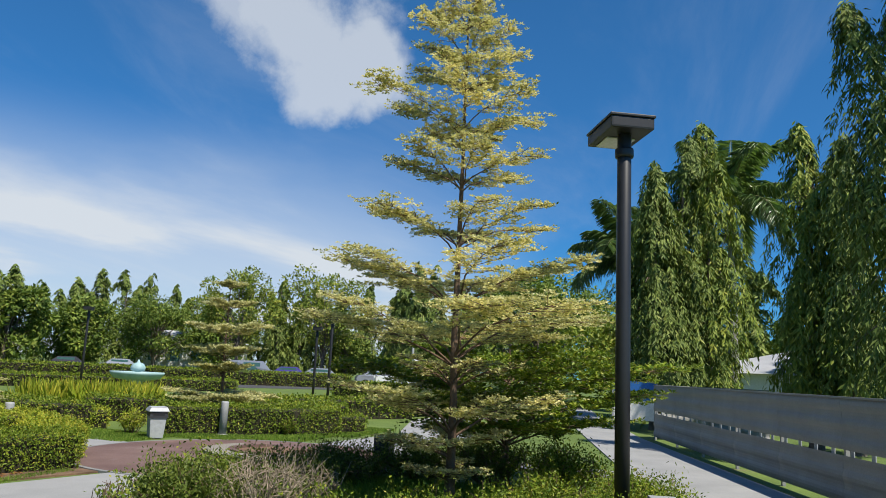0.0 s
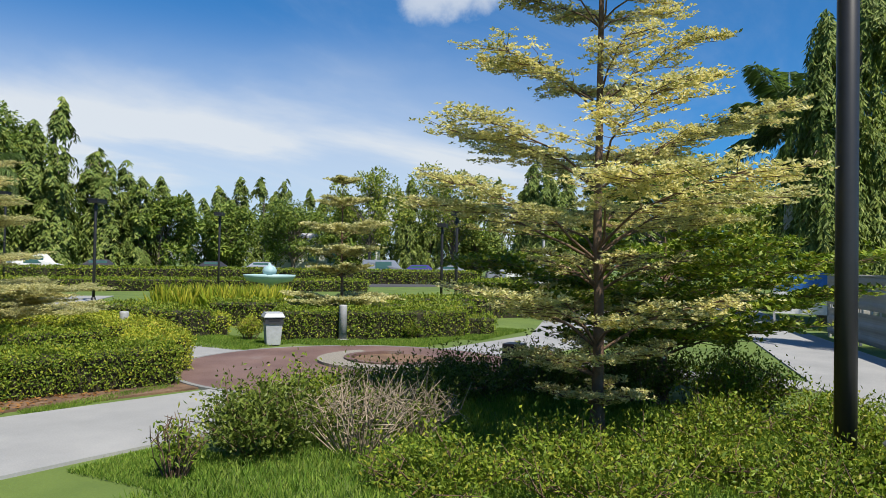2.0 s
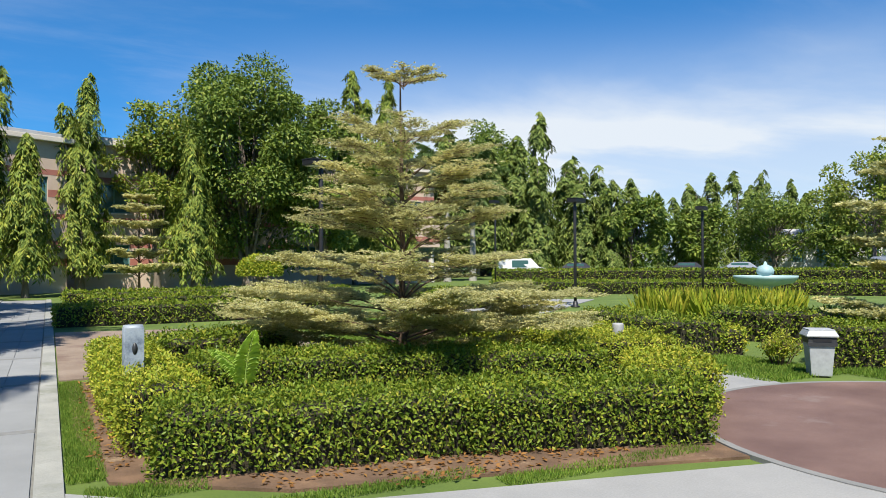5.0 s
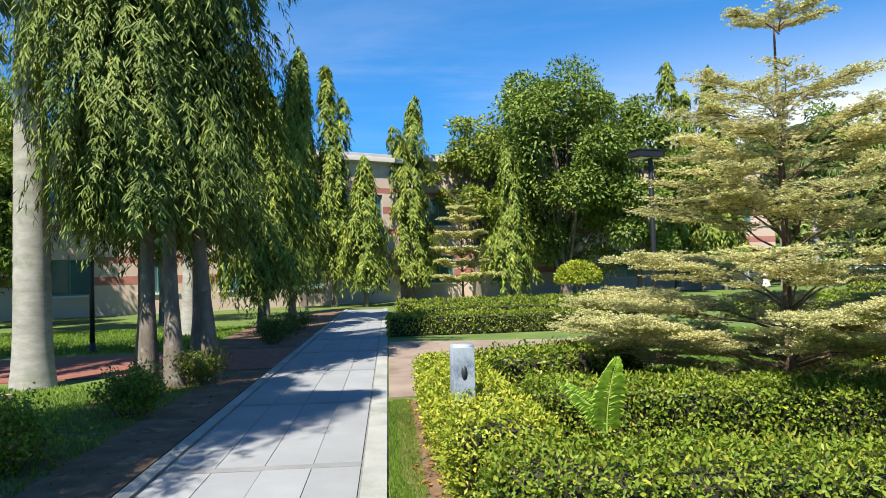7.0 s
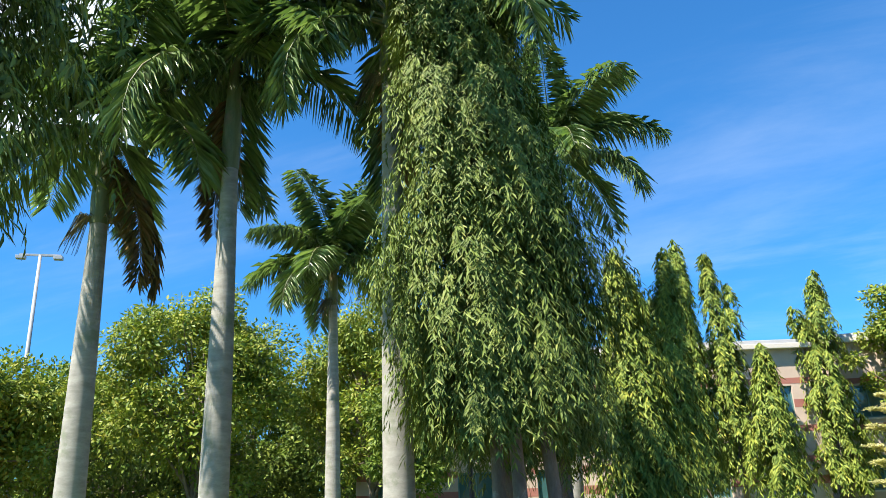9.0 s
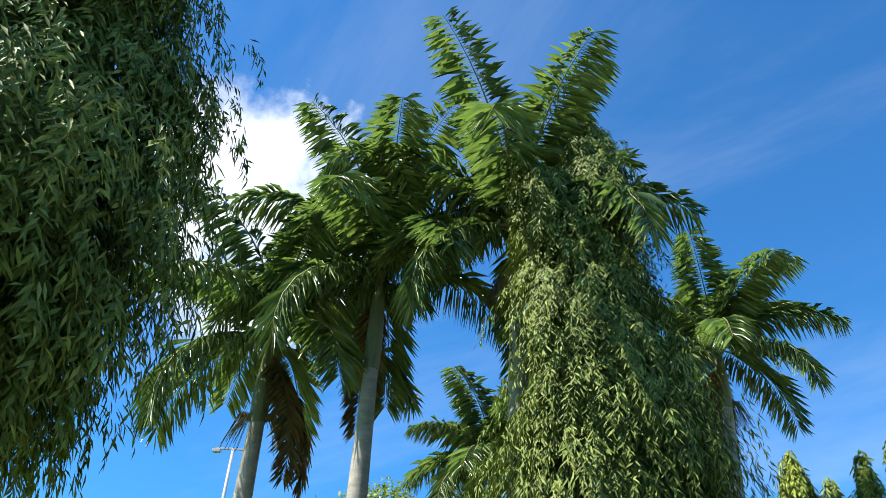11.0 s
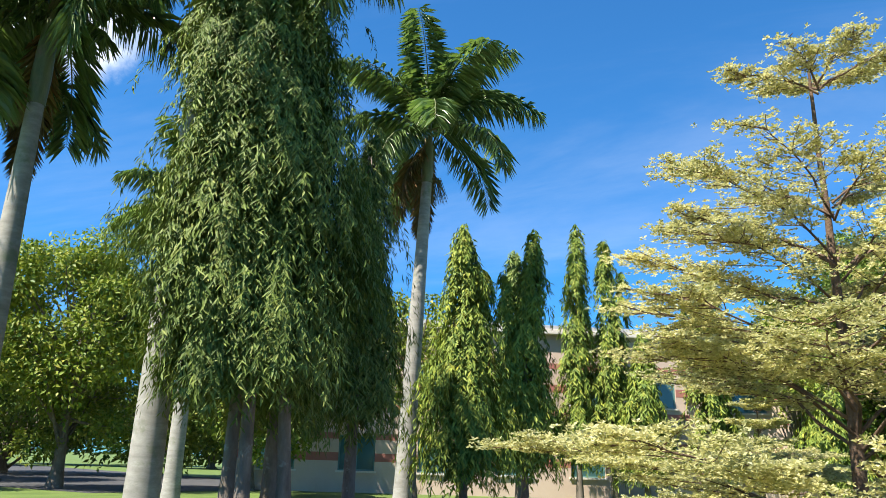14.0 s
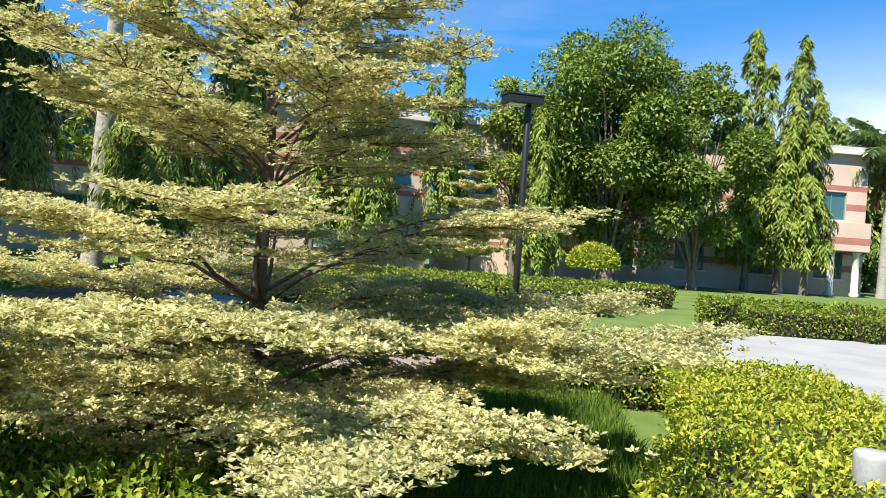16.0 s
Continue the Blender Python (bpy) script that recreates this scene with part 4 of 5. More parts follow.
def royal_palm(x, y, joint, seed, label, base_r=0.26, top_r=0.15, length=3.1, dead=1, lean=(0, 0), count=16, shaft=1.9, fruit=2):
    """A royal palm: pale ringed trunk, green shaft, arching fronds, a dead frond hanging."""
    rng = np.random.default_rng(seed)
    top = empty("royal_palm", x, y, 0)
    tb = Tubes(16)
    zs = np.linspace(-0.05, joint, 60)
    u = np.clip(zs / joint, 0, 1)
    swell = base_r * (1.0 + 0.25 * np.exp(-zs * 2.2)) * (1 - u) + top_r * u + 0.05 * base_r * np.sin(u * np.pi * 1.4)
    ringed = swell * (1 + 0.012 * (np.arange(60) % 2))
    tb.add(np.c_[lean[0] * u, lean[1] * u, zs], ringed)
    part("trunk", tb.mesh("trunk"), M_PALM, top, "pale grey ringed trunk")
    tb = Tubes(12)
    sz = np.linspace(0, shaft, 6)
    tb.add(np.c_[np.full(6, lean[0]), np.full(6, lean[1]), joint + sz], [top_r * 1.02, top_r * 1.15, top_r * 1.05, top_r * 0.85, top_r * 0.6, top_r * 0.3])
    part("crownshaft", tb.mesh("crownshaft"), M_SHAFT, top, "smooth olive-green crownshaft")
    for k in range(count):
        tb, cs, ds = Tubes(5), [], []
        a = 6.283 * k * 0.382 + rng.normal(scale=0.12)
        lvl = k / (count - 1)
        elev = radians(82 - 80 * lvl + rng.normal(scale=6))
        frond(tb, cs, ds, (lean[0], lean[1], joint + shaft - 0.6 * lvl), a, elev, length * rng.uniform(0.9, 1.08), rng, radians(58 + 36 * lvl))
        part("frond", joined("frond", [(*tb.triangles(), 0), (*leaflets(cs, ds, rng, 0.036 * length / 3.1), 1)], [M_SHAFT, M_FROND]), None, top)
    for k in range(dead):
        tb, cs, ds = Tubes(5), [], []
        frond(tb, cs, ds, (lean[0], lean[1], joint + shaft - 0.9), rng.uniform(0, 6.28), radians(-48), length * 0.8, rng, radians(46), 60, 0.6)
        part("dead_frond", joined("dead_frond", [(*tb.triangles(), 0), (*leaflets(cs, ds, rng), 0)], [M_OLD]), None, top, "withered brown hanging frond")
    for k in range(fruit):
        tb = Tubes(4)
        a = 2.1 * k + rng.uniform(0, 6.28)
        for q in range(46):
            aa, ln = a + rng.normal(scale=0.45), rng.uniform(0.5, 1.0)
            p = np.array([lean[0], lean[1], joint + 0.05])
            m = p + np.array([math.cos(aa) * 0.45 * ln, math.sin(aa) * 0.45 * ln, 0.12])
            tb.add([p, m, m + np.array([math.cos(aa) * 0.25, math.sin(aa) * 0.25, -0.75 * ln])], [0.014, 0.011, 0.007])
        part("flower_stalk", tb.mesh("flower_stalk"), M_SHEAF, top, "drooping tan flower stalk under the crown")
    return tagged(top, label, "palm tree", "royal palms")


L_PALM = "tall royal palm with a pale smooth trunk"
royal_palm(-6.05, 10.85, 9.1, 51, L_PALM, 0.27, 0.16, 4.2, 1)
royal_palm(-9.2, 10.1, 7.8, 52, L_PALM, 0.26, 0.16, 4.1, 1, shaft=2.9)
royal_palm(-12.1, 9.6, 7.1, 53, "tall royal palm with several brown dead fronds", 0.28, 0.18, 4.2, 2, shaft=2.6)
royal_palm(-13.8, 20.3, 7.9, 54, "slim royal palm standing on the lawn", 0.26, 0.15, 3.3, 0)
royal_palm(-6.35, 21.1, 9.9, 55, "tall royal palm with a reddish dead frond", 0.26, 0.17, 3.8, 3, (0.4, 0.0), shaft=2.3)
royal_palm(28.2, -8.9, 7.8, 56, "royal palm behind the mast trees", 0.24, 0.14, 3.6, 0)
royal_palm(30.5, -4.6, 5.6, 57, "royal palm beyond the fence", 0.24, 0.14, 3.2, 1)
royal_palm(28.0, 50.5, 7.0, 58, "royal palm beside the entrance", 0.28, 0.18, 3.6, 1)
royal_palm(31.0, 51.5, 6.6, 59, "royal palm beside the entrance", 0.28, 0.18, 3.6, 1)


def broad_tree(x, y, height, crown, foot, seed, n, leaf, mat, label, trunk=0.22, clumps=60, squash=0.75, trunks=1, name="broad_tree"):
    """A spreading tree: forked limbs and many clumps of leaves with gaps between them."""
    rng = np.random.default_rng(seed)
    top = empty(name, x, y, 0)
    mid = np.array([0, 0, foot + (height - foot) * 0.5])
    rad = np.array([crown, crown, (height - foot) * 0.5])
    d = unit(rng.normal(size=(clumps, 3)) + [0, 0, 0.25])
    cc = mid + d * rad * (rng.uniform(0.25, 1.0, (clumps, 1)) ** 0.45) * (1 + 0.2 * np.sin(d[:, :1] * 5 + seed) * np.cos(d[:, 1:2] * 4 + d[:, 2:] * 5))
    tb = Tubes(10)
    for k in range(trunks):
        off = np.array([0.35 * k * math.cos(k * 2.4), 0.35 * k * math.sin(k * 2.4)])
        zs = np.linspace(-0.05, foot + (height - foot) * 0.45, 7)
        tb.add(np.c_[off[0] + rng.normal(scale=0.03, size=7), off[1] + rng.normal(scale=0.03, size=7), zs], trunk * (1 - 0.5 * zs / height) * (1 + 0.5 * np.exp(-zs * 3)))
    part("trunk", tb.mesh("trunk"), M_BARK, top)
    tb = Tubes(5)
    for p in cc[:: max(1, clumps // 34)]:
        z0 = foot + (height - foot) * rng.uniform(-0.1, 0.35)
        m = np.array([p[0] * 0.45, p[1] * 0.45, z0 + (p[2] - z0) * 0.6])
        tb.add([[0, 0, z0], m, p], [trunk * 0.42, trunk * 0.22, 0.015])
    part("limb_frame", tb.mesh("limb_frame"), M_BARK, top)["kind"] = "stuff"
    k = n // clumps
    size = crown * 0.29 * rng.uniform(0.7, 1.35, (clumps, 1, 1))
    dd = unit(rng.normal(size=(clumps, k, 3)) + [0, 0, 0.35])
    c = cc[:, None] + dd * size * [1, 1, squash] * rng.uniform(0.55, 1.05, (clumps, k, 1))
    lf = dd * 0.7 + rng.normal(scale=0.6, size=dd.shape) + [0, 0, -0.35]
    face = (dd + [0, 0, 0.5]).reshape(-1, 3)
    part("crown", leaf_mesh("crown", c.reshape(-1, 3), lf.reshape(-1, 3), leaf, leaf * 0.5, rng, face=face), mat, top)
    return tagged(top, label, "tree")


for args in BROAD_AT:
    broad_tree(*args)

# the distant belt of trees round the park
BELT = [broad_tree(0, 0, 10.0, 4.2, 0.8, 80 + k, 5200, 0.62, M_BROAD, "distant leafy tree in the belt round the park", 0.25, 40) for k in range(3)]
for i, (deg, dist, h) in enumerate(BELT_AT):
    m = pose(dist * math.sin(radians(deg)), dist * math.cos(radians(deg)), 0, 0, 0, i * 67) @ Matrix.Diagonal((h / 10 * (1.1 if deg > -20 else 1.9), h / 10 * (1.1 if deg > -20 else 1.9), h / 10, 1))
    ob = BELT[i] if i < 3 else copy_thing(BELT[i % 3], Matrix())
    ob.matrix_basis = m

# ---------------------------------------------------------------- hedges and shrubs


def hedge(pts, width, height, per_m2, leaf, mat, label, seed, z=0.0, rough=0.025, name="hedge", shoots=0):
    """A clipped hedge along plan points: a solid core coloured near-black for inner shade, and a shell of leaves."""
    rng = np.random.default_rng(seed)
    top = empty(name, pts[0][0], pts[0][1], z)
    org = np.array([pts[0][0], pts[0][1]])
    p = np.array(pts, dtype=float) - org
    t = unit(np.gradient(p, axis=0))
    nrm = np.stack([-t[:, 1], t[:, 0]], 1)
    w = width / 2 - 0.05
    # solid filler block instead of twigs, its dark colour stands in for shade
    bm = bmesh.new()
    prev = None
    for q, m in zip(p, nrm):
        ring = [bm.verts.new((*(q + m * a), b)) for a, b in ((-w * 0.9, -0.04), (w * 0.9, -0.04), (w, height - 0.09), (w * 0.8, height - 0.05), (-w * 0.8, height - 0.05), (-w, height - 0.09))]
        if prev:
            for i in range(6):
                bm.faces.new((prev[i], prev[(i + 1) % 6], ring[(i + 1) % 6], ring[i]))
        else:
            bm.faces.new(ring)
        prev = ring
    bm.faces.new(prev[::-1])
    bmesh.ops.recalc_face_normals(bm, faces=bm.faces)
    part("shade_core", bm, M_CORE, top)
    cs, ds, fs = [], [], []
    for k in range(len(p) - 1):
        a, b = p[k], p[k + 1]
        ln = float(np.linalg.norm(b - a))
        tt, nn = (b - a) / ln, np.array([-(b - a)[1], (b - a)[0]]) / ln
        ext = 0.04
        for face, area in (("top", ln * width), ("l", ln * height), ("r", ln * height), ("e0", width * height if k == 0 else 0), ("e1", width * height if k == len(p) - 2 else 0)):
            n = int(area * per_m2)
            if not n:
                continue
            u = rng.uniform(-ext, ln + ext, n)
            lump = 0.035 * np.sin(u * 5 + seed) + 0.03 * np.sin(u * 13 + seed * 2)
            if face == "top":
                v = rng.uniform(-width / 2, width / 2, n)
                edge = np.clip((np.abs(v) / (width / 2) - 0.75) * 4, 0, 1) ** 2 * 0.06
                z_ = height + lump * 0.5 + 0.02 * np.sin(v * 17 + u * 11) - edge + rng.normal(scale=rough, size=n)
                out = np.tile([0, 0, 1.0], (n, 1))
            elif face in "lr":
                sg = 1 if face == "l" else -1
                z_ = height * rng.uniform(0, 1, n) ** 0.8
                v = sg * (width / 2 * (0.92 + 0.08 * z_ / height) + lump * 0.6 + rng.normal(scale=rough * 1.3, size=n))
                out = np.tile([*(nn * sg), 0.25], (n, 1))
            else:
                sg = -1 if face == "e0" else 1
                v = rng.uniform(-width / 2, width / 2, n)
                z_ = height * rng.uniform(0, 1, n) ** 0.8
                u = (0 if sg < 0 else ln) + sg * (ext + rng.normal(scale=rough * 1.3, size=n))
                out = np.tile([*(tt * sg), 0.25], (n, 1))
            xy = a + tt * u[:, None] + nn * v[:, None]
            cs.append(np.c_[xy, np.maximum(z_, 0.02)])
            ds.append(out * 0.35 + rng.normal(scale=0.7, size=(n, 3)) + [0, 0, 0.15])
            fs.append(out + [0, 0, 0.35])
        if shoots:
            m = int(ln * shoots)
            u, v = rng.uniform(0, ln, m), rng.uniform(-width / 2, width / 2, m)
            base = np.c_[a + tt * u[:, None] + nn * v[:, None], np.full(m, height)]
            for j in range(7):
                hh = rng.uniform(0.0, 0.11, m)
                cs.append(base + np.c_[rng.normal(scale=0.008, size=(m, 2)), hh])
                ds.append(np.c_[rng.normal(size=(m, 2)), rng.uniform(0.3, 1.2, m)])
                fs.append(np.tile([0, 0, 1.0], (m, 1)))
    c, d = np.concatenate(cs), np.concatenate(ds)
    part("foliage", leaf_mesh("foliage", c, d, leaf, leaf * 0.5, rng, face=np.concatenate(fs), loose=0.65), mat, top)
    return tagged(top, label, "hedge", "clipped hedges")


def shrub(x, y, r, h, n, leaf, mat, label, seed, name="shrub", bare=0, z=0.0):
    """A loose shrub: stems from the ground and leaves in small tufts; bare: dry twigs."""
    rng = np.random.default_rng(seed)
    top = empty(name, x, y, z)
    tb = Tubes(4)
    tips = []
    for k in range(26 + bare):
        a, q = rng.uniform(0, 6.283), math.sqrt(rng.uniform(0.02, 1))
        b = np.array([0.35 * r * q * math.cos(a), 0.35 * r * q * math.sin(a), -0.02])
        e = np.array([r * q * math.cos(a), r * q * math.sin(a), h * (1.05 - 0.45 * q * q) * rng.uniform(0.75, 1.08)])
        m = (b + e) / 2 + rng.normal(scale=0.05 * r, size=3) + [0, 0, 0.08 * h]
        tb.add([b, m, e], [0.008, 0.006, 0.0025])
        tips.append(e)
        for j in range(3):
            f = m + (e - m) * rng.uniform(0.1, 0.9)
            g = f + rng.normal(scale=0.16 * r, size=3) + [0, 0, 0.12 * h]
            tb.add([f, g], [0.005, 0.002])
            tips.append(g)
    part("stem_growth", tb.mesh("stem_growth"), M_DRY if bare > 20 else M_TWIG, top)["kind"] = "stuff"
    if n:
        tips = np.array(tips)
        i = rng.integers(0, len(tips), n)
        c = tips[i] * rng.uniform(0.45, 1.03, (n, 1)) + rng.normal(scale=0.07 * r + 0.015, size=(n, 3))
        c[:, 2] = np.maximum(c[:, 2], 0.02)
        d = rng.normal(size=(n, 3)) + [0, 0, 0.5] + tips[i] * 0.5
        part("foliage", leaf_mesh("foliage", c, d, leaf, leaf * 0.45, rng), mat, top)
    return tagged(top, label, "shrub")


L_HEDGE = "low clipped bright green hedge"
for i, (pts, w, h, dens, leaf, mat, z) in enumerate(HEDGES_AT):
    hedge(pts, w, h, dens, leaf, mat, L_HEDGE if mat is M_HEDGE else "low clipped yellow-green hedge", 100 + i, z, shoots=14 if dens > 1200 else 0)
for i, a in enumerate(SHRUBS_AT):
    shrub(*a[:6], {"s": M_SHRUB, "h": M_HEDGE, "y": M_HEDGE_Y}[a[6]], a[7], 200 + i, bare=a[8] if len(a) > 8 else 0)

# ---------------------------------------------------------------- topiary and small plants


def topiary(x, y, r, z, seed):
    rng = np.random.default_rng(seed)
    top = empty("topiary_tree", x, y, 0)
    tb = Tubes(8)
    for k in range(3):
        tb.add([[0.12 * k - 0.1, 0.05 * k, -0.05], [0.05 * k, 0, z * 0.6], [0.2 * k - 0.2, 0.1, z + 0.2]], [0.07, 0.05, 0.03])
    part("trunk", tb.mesh("trunk"), M_BARK, top)
    n = 5200
    d = unit(rng.normal(size=(n, 3)))
    d[:, 2] = np.where(d[:, 2] < -0.25, -d[:, 2] * 0.4, d[:, 2])
    c = np.array([0, 0, z + 0.1]) + d * [r, r, r * 0.75] * rng.uniform(0.86, 1.03, (n, 1))
    part("crown", leaf_mesh("crown", c, d + rng.normal(scale=0.7, size=(n, 3)), 0.14, 0.07, rng, face=d), M_HEDGE_Y, top)
    return tagged(top, "clipped dome-shaped yellow-green topiary tree", "topiary")


topiary(8.4, 33.5, 1.05, 1.05, 301)


def fern(x, y, z, h, seed):
    """One upright sword-fern frond with paired leaflets."""
    rng = np.random.default_rng(seed)
    top = empty("fern", x, y, z)
    for k in range(2):
        tb = Tubes(5)
        s = np.linspace(0, 1, 10)
        a = 0.4 + 2.2 * k
        hh = h * (1 - 0.35 * k)
        bend = 0.10 * s ** 2 * (1 + 2 * k)
        pts = np.c_[np.cos(a) * bend, np.sin(a) * bend, hh * s]
        tb.add(pts, 0.006 * (1 - 0.8 * s))
        n = 34
        u = np.repeat(np.linspace(0.06, 0.99, n), 2)
        i = np.minimum((u * 9).astype(int), 8)
        c = pts[i] + (pts[i + 1] - pts[i]) * (u * 9 - i)[:, None]
        sg = np.tile([1.0, -1.0], n)[:, None]
        side = np.array([0.97, 0.25, 0.0])
        d = side * sg + [0, 0, 0.22] + rng.normal(scale=0.06, size=(2 * n, 3))
        ln = 0.115 * np.sin(np.pi * np.clip(u * 0.85 + 0.15, 0, 1)) ** 0.7 + 0.012
        v, f = leaflets([c], [unit(d) * ln[:, None]], rng, 0.028)
        part("frond", joined("frond", [(*tb.triangles(), 0), (v, f, 0)], [M_FERN]), None, top)
    return tagged(top, "bright green sword fern growing out of the hedge", "fern")


fern(0.72, 3.4, 0.56, 0.44, 311)


def strap_bed(x, y, r, n, seed):
    rng = np.random.default_rng(seed)
    top = empty("lily_bed", x, y, 0)
    a, q = rng.uniform(0, 6.283, n), np.sqrt(rng.uniform(0, 1, n)) * r
    c = np.c_[q * np.cos(a), q * np.sin(a) * 0.7, np.zeros(n)]
    d = np.c_[rng.normal(scale=0.35, size=(n, 2)), np.ones(n)]
    part("leaf_clump", leaf_mesh("leaf_clump", c, d, 0.75, 0.09, rng), M_HEDGE_Y, top)["kind"] = "stuff"
    return tagged(top, "bed of upright strap-leaved lilies", "lily bed")


strap_bed(16.6, 11.6, 1.7, 1500, 312)
strap_bed(15.0, 12.8, 1.2, 800, 313)

# ---------------------------------------------------------------- street furniture


def lamp_post(x, y, h, rz, r=0.055, k=1.0, label="black steel lamp post with a flat box head"):
    top = empty("lamp_post", x, y, 0, rz)
    part("base_plate", lathe([(0.16, -0.02), (0.16, 0.02), (0.10, 0.035), (0.08, 0.16), (r, 0.2)], 20), M_BLACK, top)
    part("pole", lathe([(r, 0.1), (r, h * 0.4), (r * 0.97, h - 0.06), (r * 0.9, h - 0.05)], 16), M_BLACK, top)
    part("collar", lathe([(r * 1.25, h - 0.32), (r * 1.3, h - 0.3), (r * 1.3, h - 0.24), (r * 1.25, h - 0.22)], 16), M_BLACK, top)
    head = part("lamp_head", boxed(-0.42 * k, -0.19 * k, h - 0.05, 0.20 * k, 0.19 * k, h + 0.08, bevel=0.02), M_BLACK, top, "flat black lamp head")
    part("cap", boxed(-0.43 * k, -0.20 * k, h + 0.081, 0.21 * k, 0.20 * k, h + 0.11, bevel=0.008), M_BLACK, top)
    part("lens", boxed(-0.37 * k, -0.13 * k, h - 0.066, -0.08 * k, 0.13 * k, h - 0.051, bevel=0.004), M_LENS, head, "pale rectangular lamp glass")
    return tagged(top, label, "lamp post", "park lamp posts")


lamp_post(3.5, -6.02, 4.42, 205, 0.08, 1.3)
lamp_post(5.08, 14.37, 3.95, 20)
lamp_post(15.6, 18.0, 3.7, 200)
lamp_post(22.2, 6.4, 3.5, 190)
lamp_post(24.5, 8.2, 3.2, 200)
lamp_post(22.0, 33.5, 5.0, 30)
lamp_post(-7.3, 16.4, 3.8, 0, label="black steel lamp post on the lawn")
lamp_post(24.0, 20.0, 3.8, 30)


def litter_bin(x, y, rz):
    top = empty("litter_bin", x, y, 0, rz)
    bm = boxed(-0.19, -0.19, -0.01, 0.19, 0.19, 0.50, bevel=0.02)
    for v in bm.verts:
        k = 0.80 + 0.20 * max(0, v.co.z) / 0.5
        v.co.x *= k
        v.co.y *= k
    part("body", bm, M_GREY, top, "tapered grey plastic body")
    part("band", boxed(-0.205, -0.205, 0.502, 0.205, 0.205, 0.60, bevel=0.015), M_DARK, top, "dark band with the openings")
    bm = boxed(-0.235, -0.235, 0.602, 0.235, 0.235, 0.72, bevel=0.02)
    for v in bm.verts:
        if v.co.z > 0.66:
            v.co.x *= 0.82
            v.co.y *= 0.82
    part("hood", bm, M_GREY, top, "grey sloping hood")
    part("liner", boxed(-0.215, -0.21, 0.46, 0.215, -0.196, 0.52, bevel=0.004), M_DARK, top, "black bag hanging over the rim")
    part("slot", boxed(-0.13, -0.212, 0.53, 0.13, -0.206, 0.58), M_BLACK, top)
    return tagged(top, "grey plastic litter bin with a hood on the grass", "litter bin")


litter_bin(8.72, 3.83, -40).scale = (0.88, 0.88, 0.88)


def bollard(x, y, h, r, label):
    top = empty("bollard", x, y, 0)
    part("post", lathe([(r, -0.02), (r, h - 0.03), (r * 0.96, h - 0.01), (r * 0.85, h)], 24), M_STEEL, top)
    part("footing", lathe([(r * 1.5, -0.02), (r * 1.5, 0.015), (r * 1.05, 0.025)], 20), M_KERB, top)
    return tagged(top, label, "bollard", "park bollards")


bollard(10.2, 3.18, 0.74, 0.085, "round grey metal bollard on the grass")
bollard(15.0, -2.0, 0.62, 0.085, "round grey metal bollard on the grass")
bollard(6.75, 5.7, 0.66, 0.085, "short grey bollard among the hedges")


def plate_post(x, y, h, rz):
    top = empty("marker_post", x, y, 0, rz)
    part("post", lathe([(0.10, -0.02), (0.10, h - 0.03), (0.09, h)], 20), M_PLATE, top)
    bm = boxed(-0.085, -0.112, h - 0.44, 0.085, -0.1, h - 0.02, bevel=0.004)
    part("plate", bm, M_PLATE, top, "weathered blue and white plate")
    part("plate_mark", lathe([(0.035, 0), (0.035, 0.003)], 20), M_DARK, top).matrix_basis = pose(0, -0.1125, h - 0.22, 90, 0, 0) @ Matrix.Diagonal((0.7, 1.6, 1, 1))
    return tagged(top, "grey marker post with a worn blue plate in the hedge", "marker post")


plate_post(0.0, 4.95, 0.98, 3)
tagged(part("ground_light", boxed(-0.14, -0.14, -0.02, 0.14, 0.14, 0.5, bevel=0.015), M_BLACK), "square black metal light box by the path", "ground light").location = (7.4, -1.82, 0)
ubox = empty("utility_box", 3.15, -6.45, 0, 12)
part("cabinet", boxed(-0.17, -0.15, -0.02, 0.17, 0.15, 0.42, bevel=0.015), M_GREY, ubox)
bm = boxed(-0.19, -0.17, 0.422, 0.19, 0.17, 0.5, bevel=0.015)
for v in bm.verts:
    if v.co.z > 0.46:
        v.co.x *= 0.8
        v.co.y *= 0.8
part("lid", bm, M_STEEL, ubox)
tagged(ubox, "small grey metal utility box among low shrubs", "utility box")


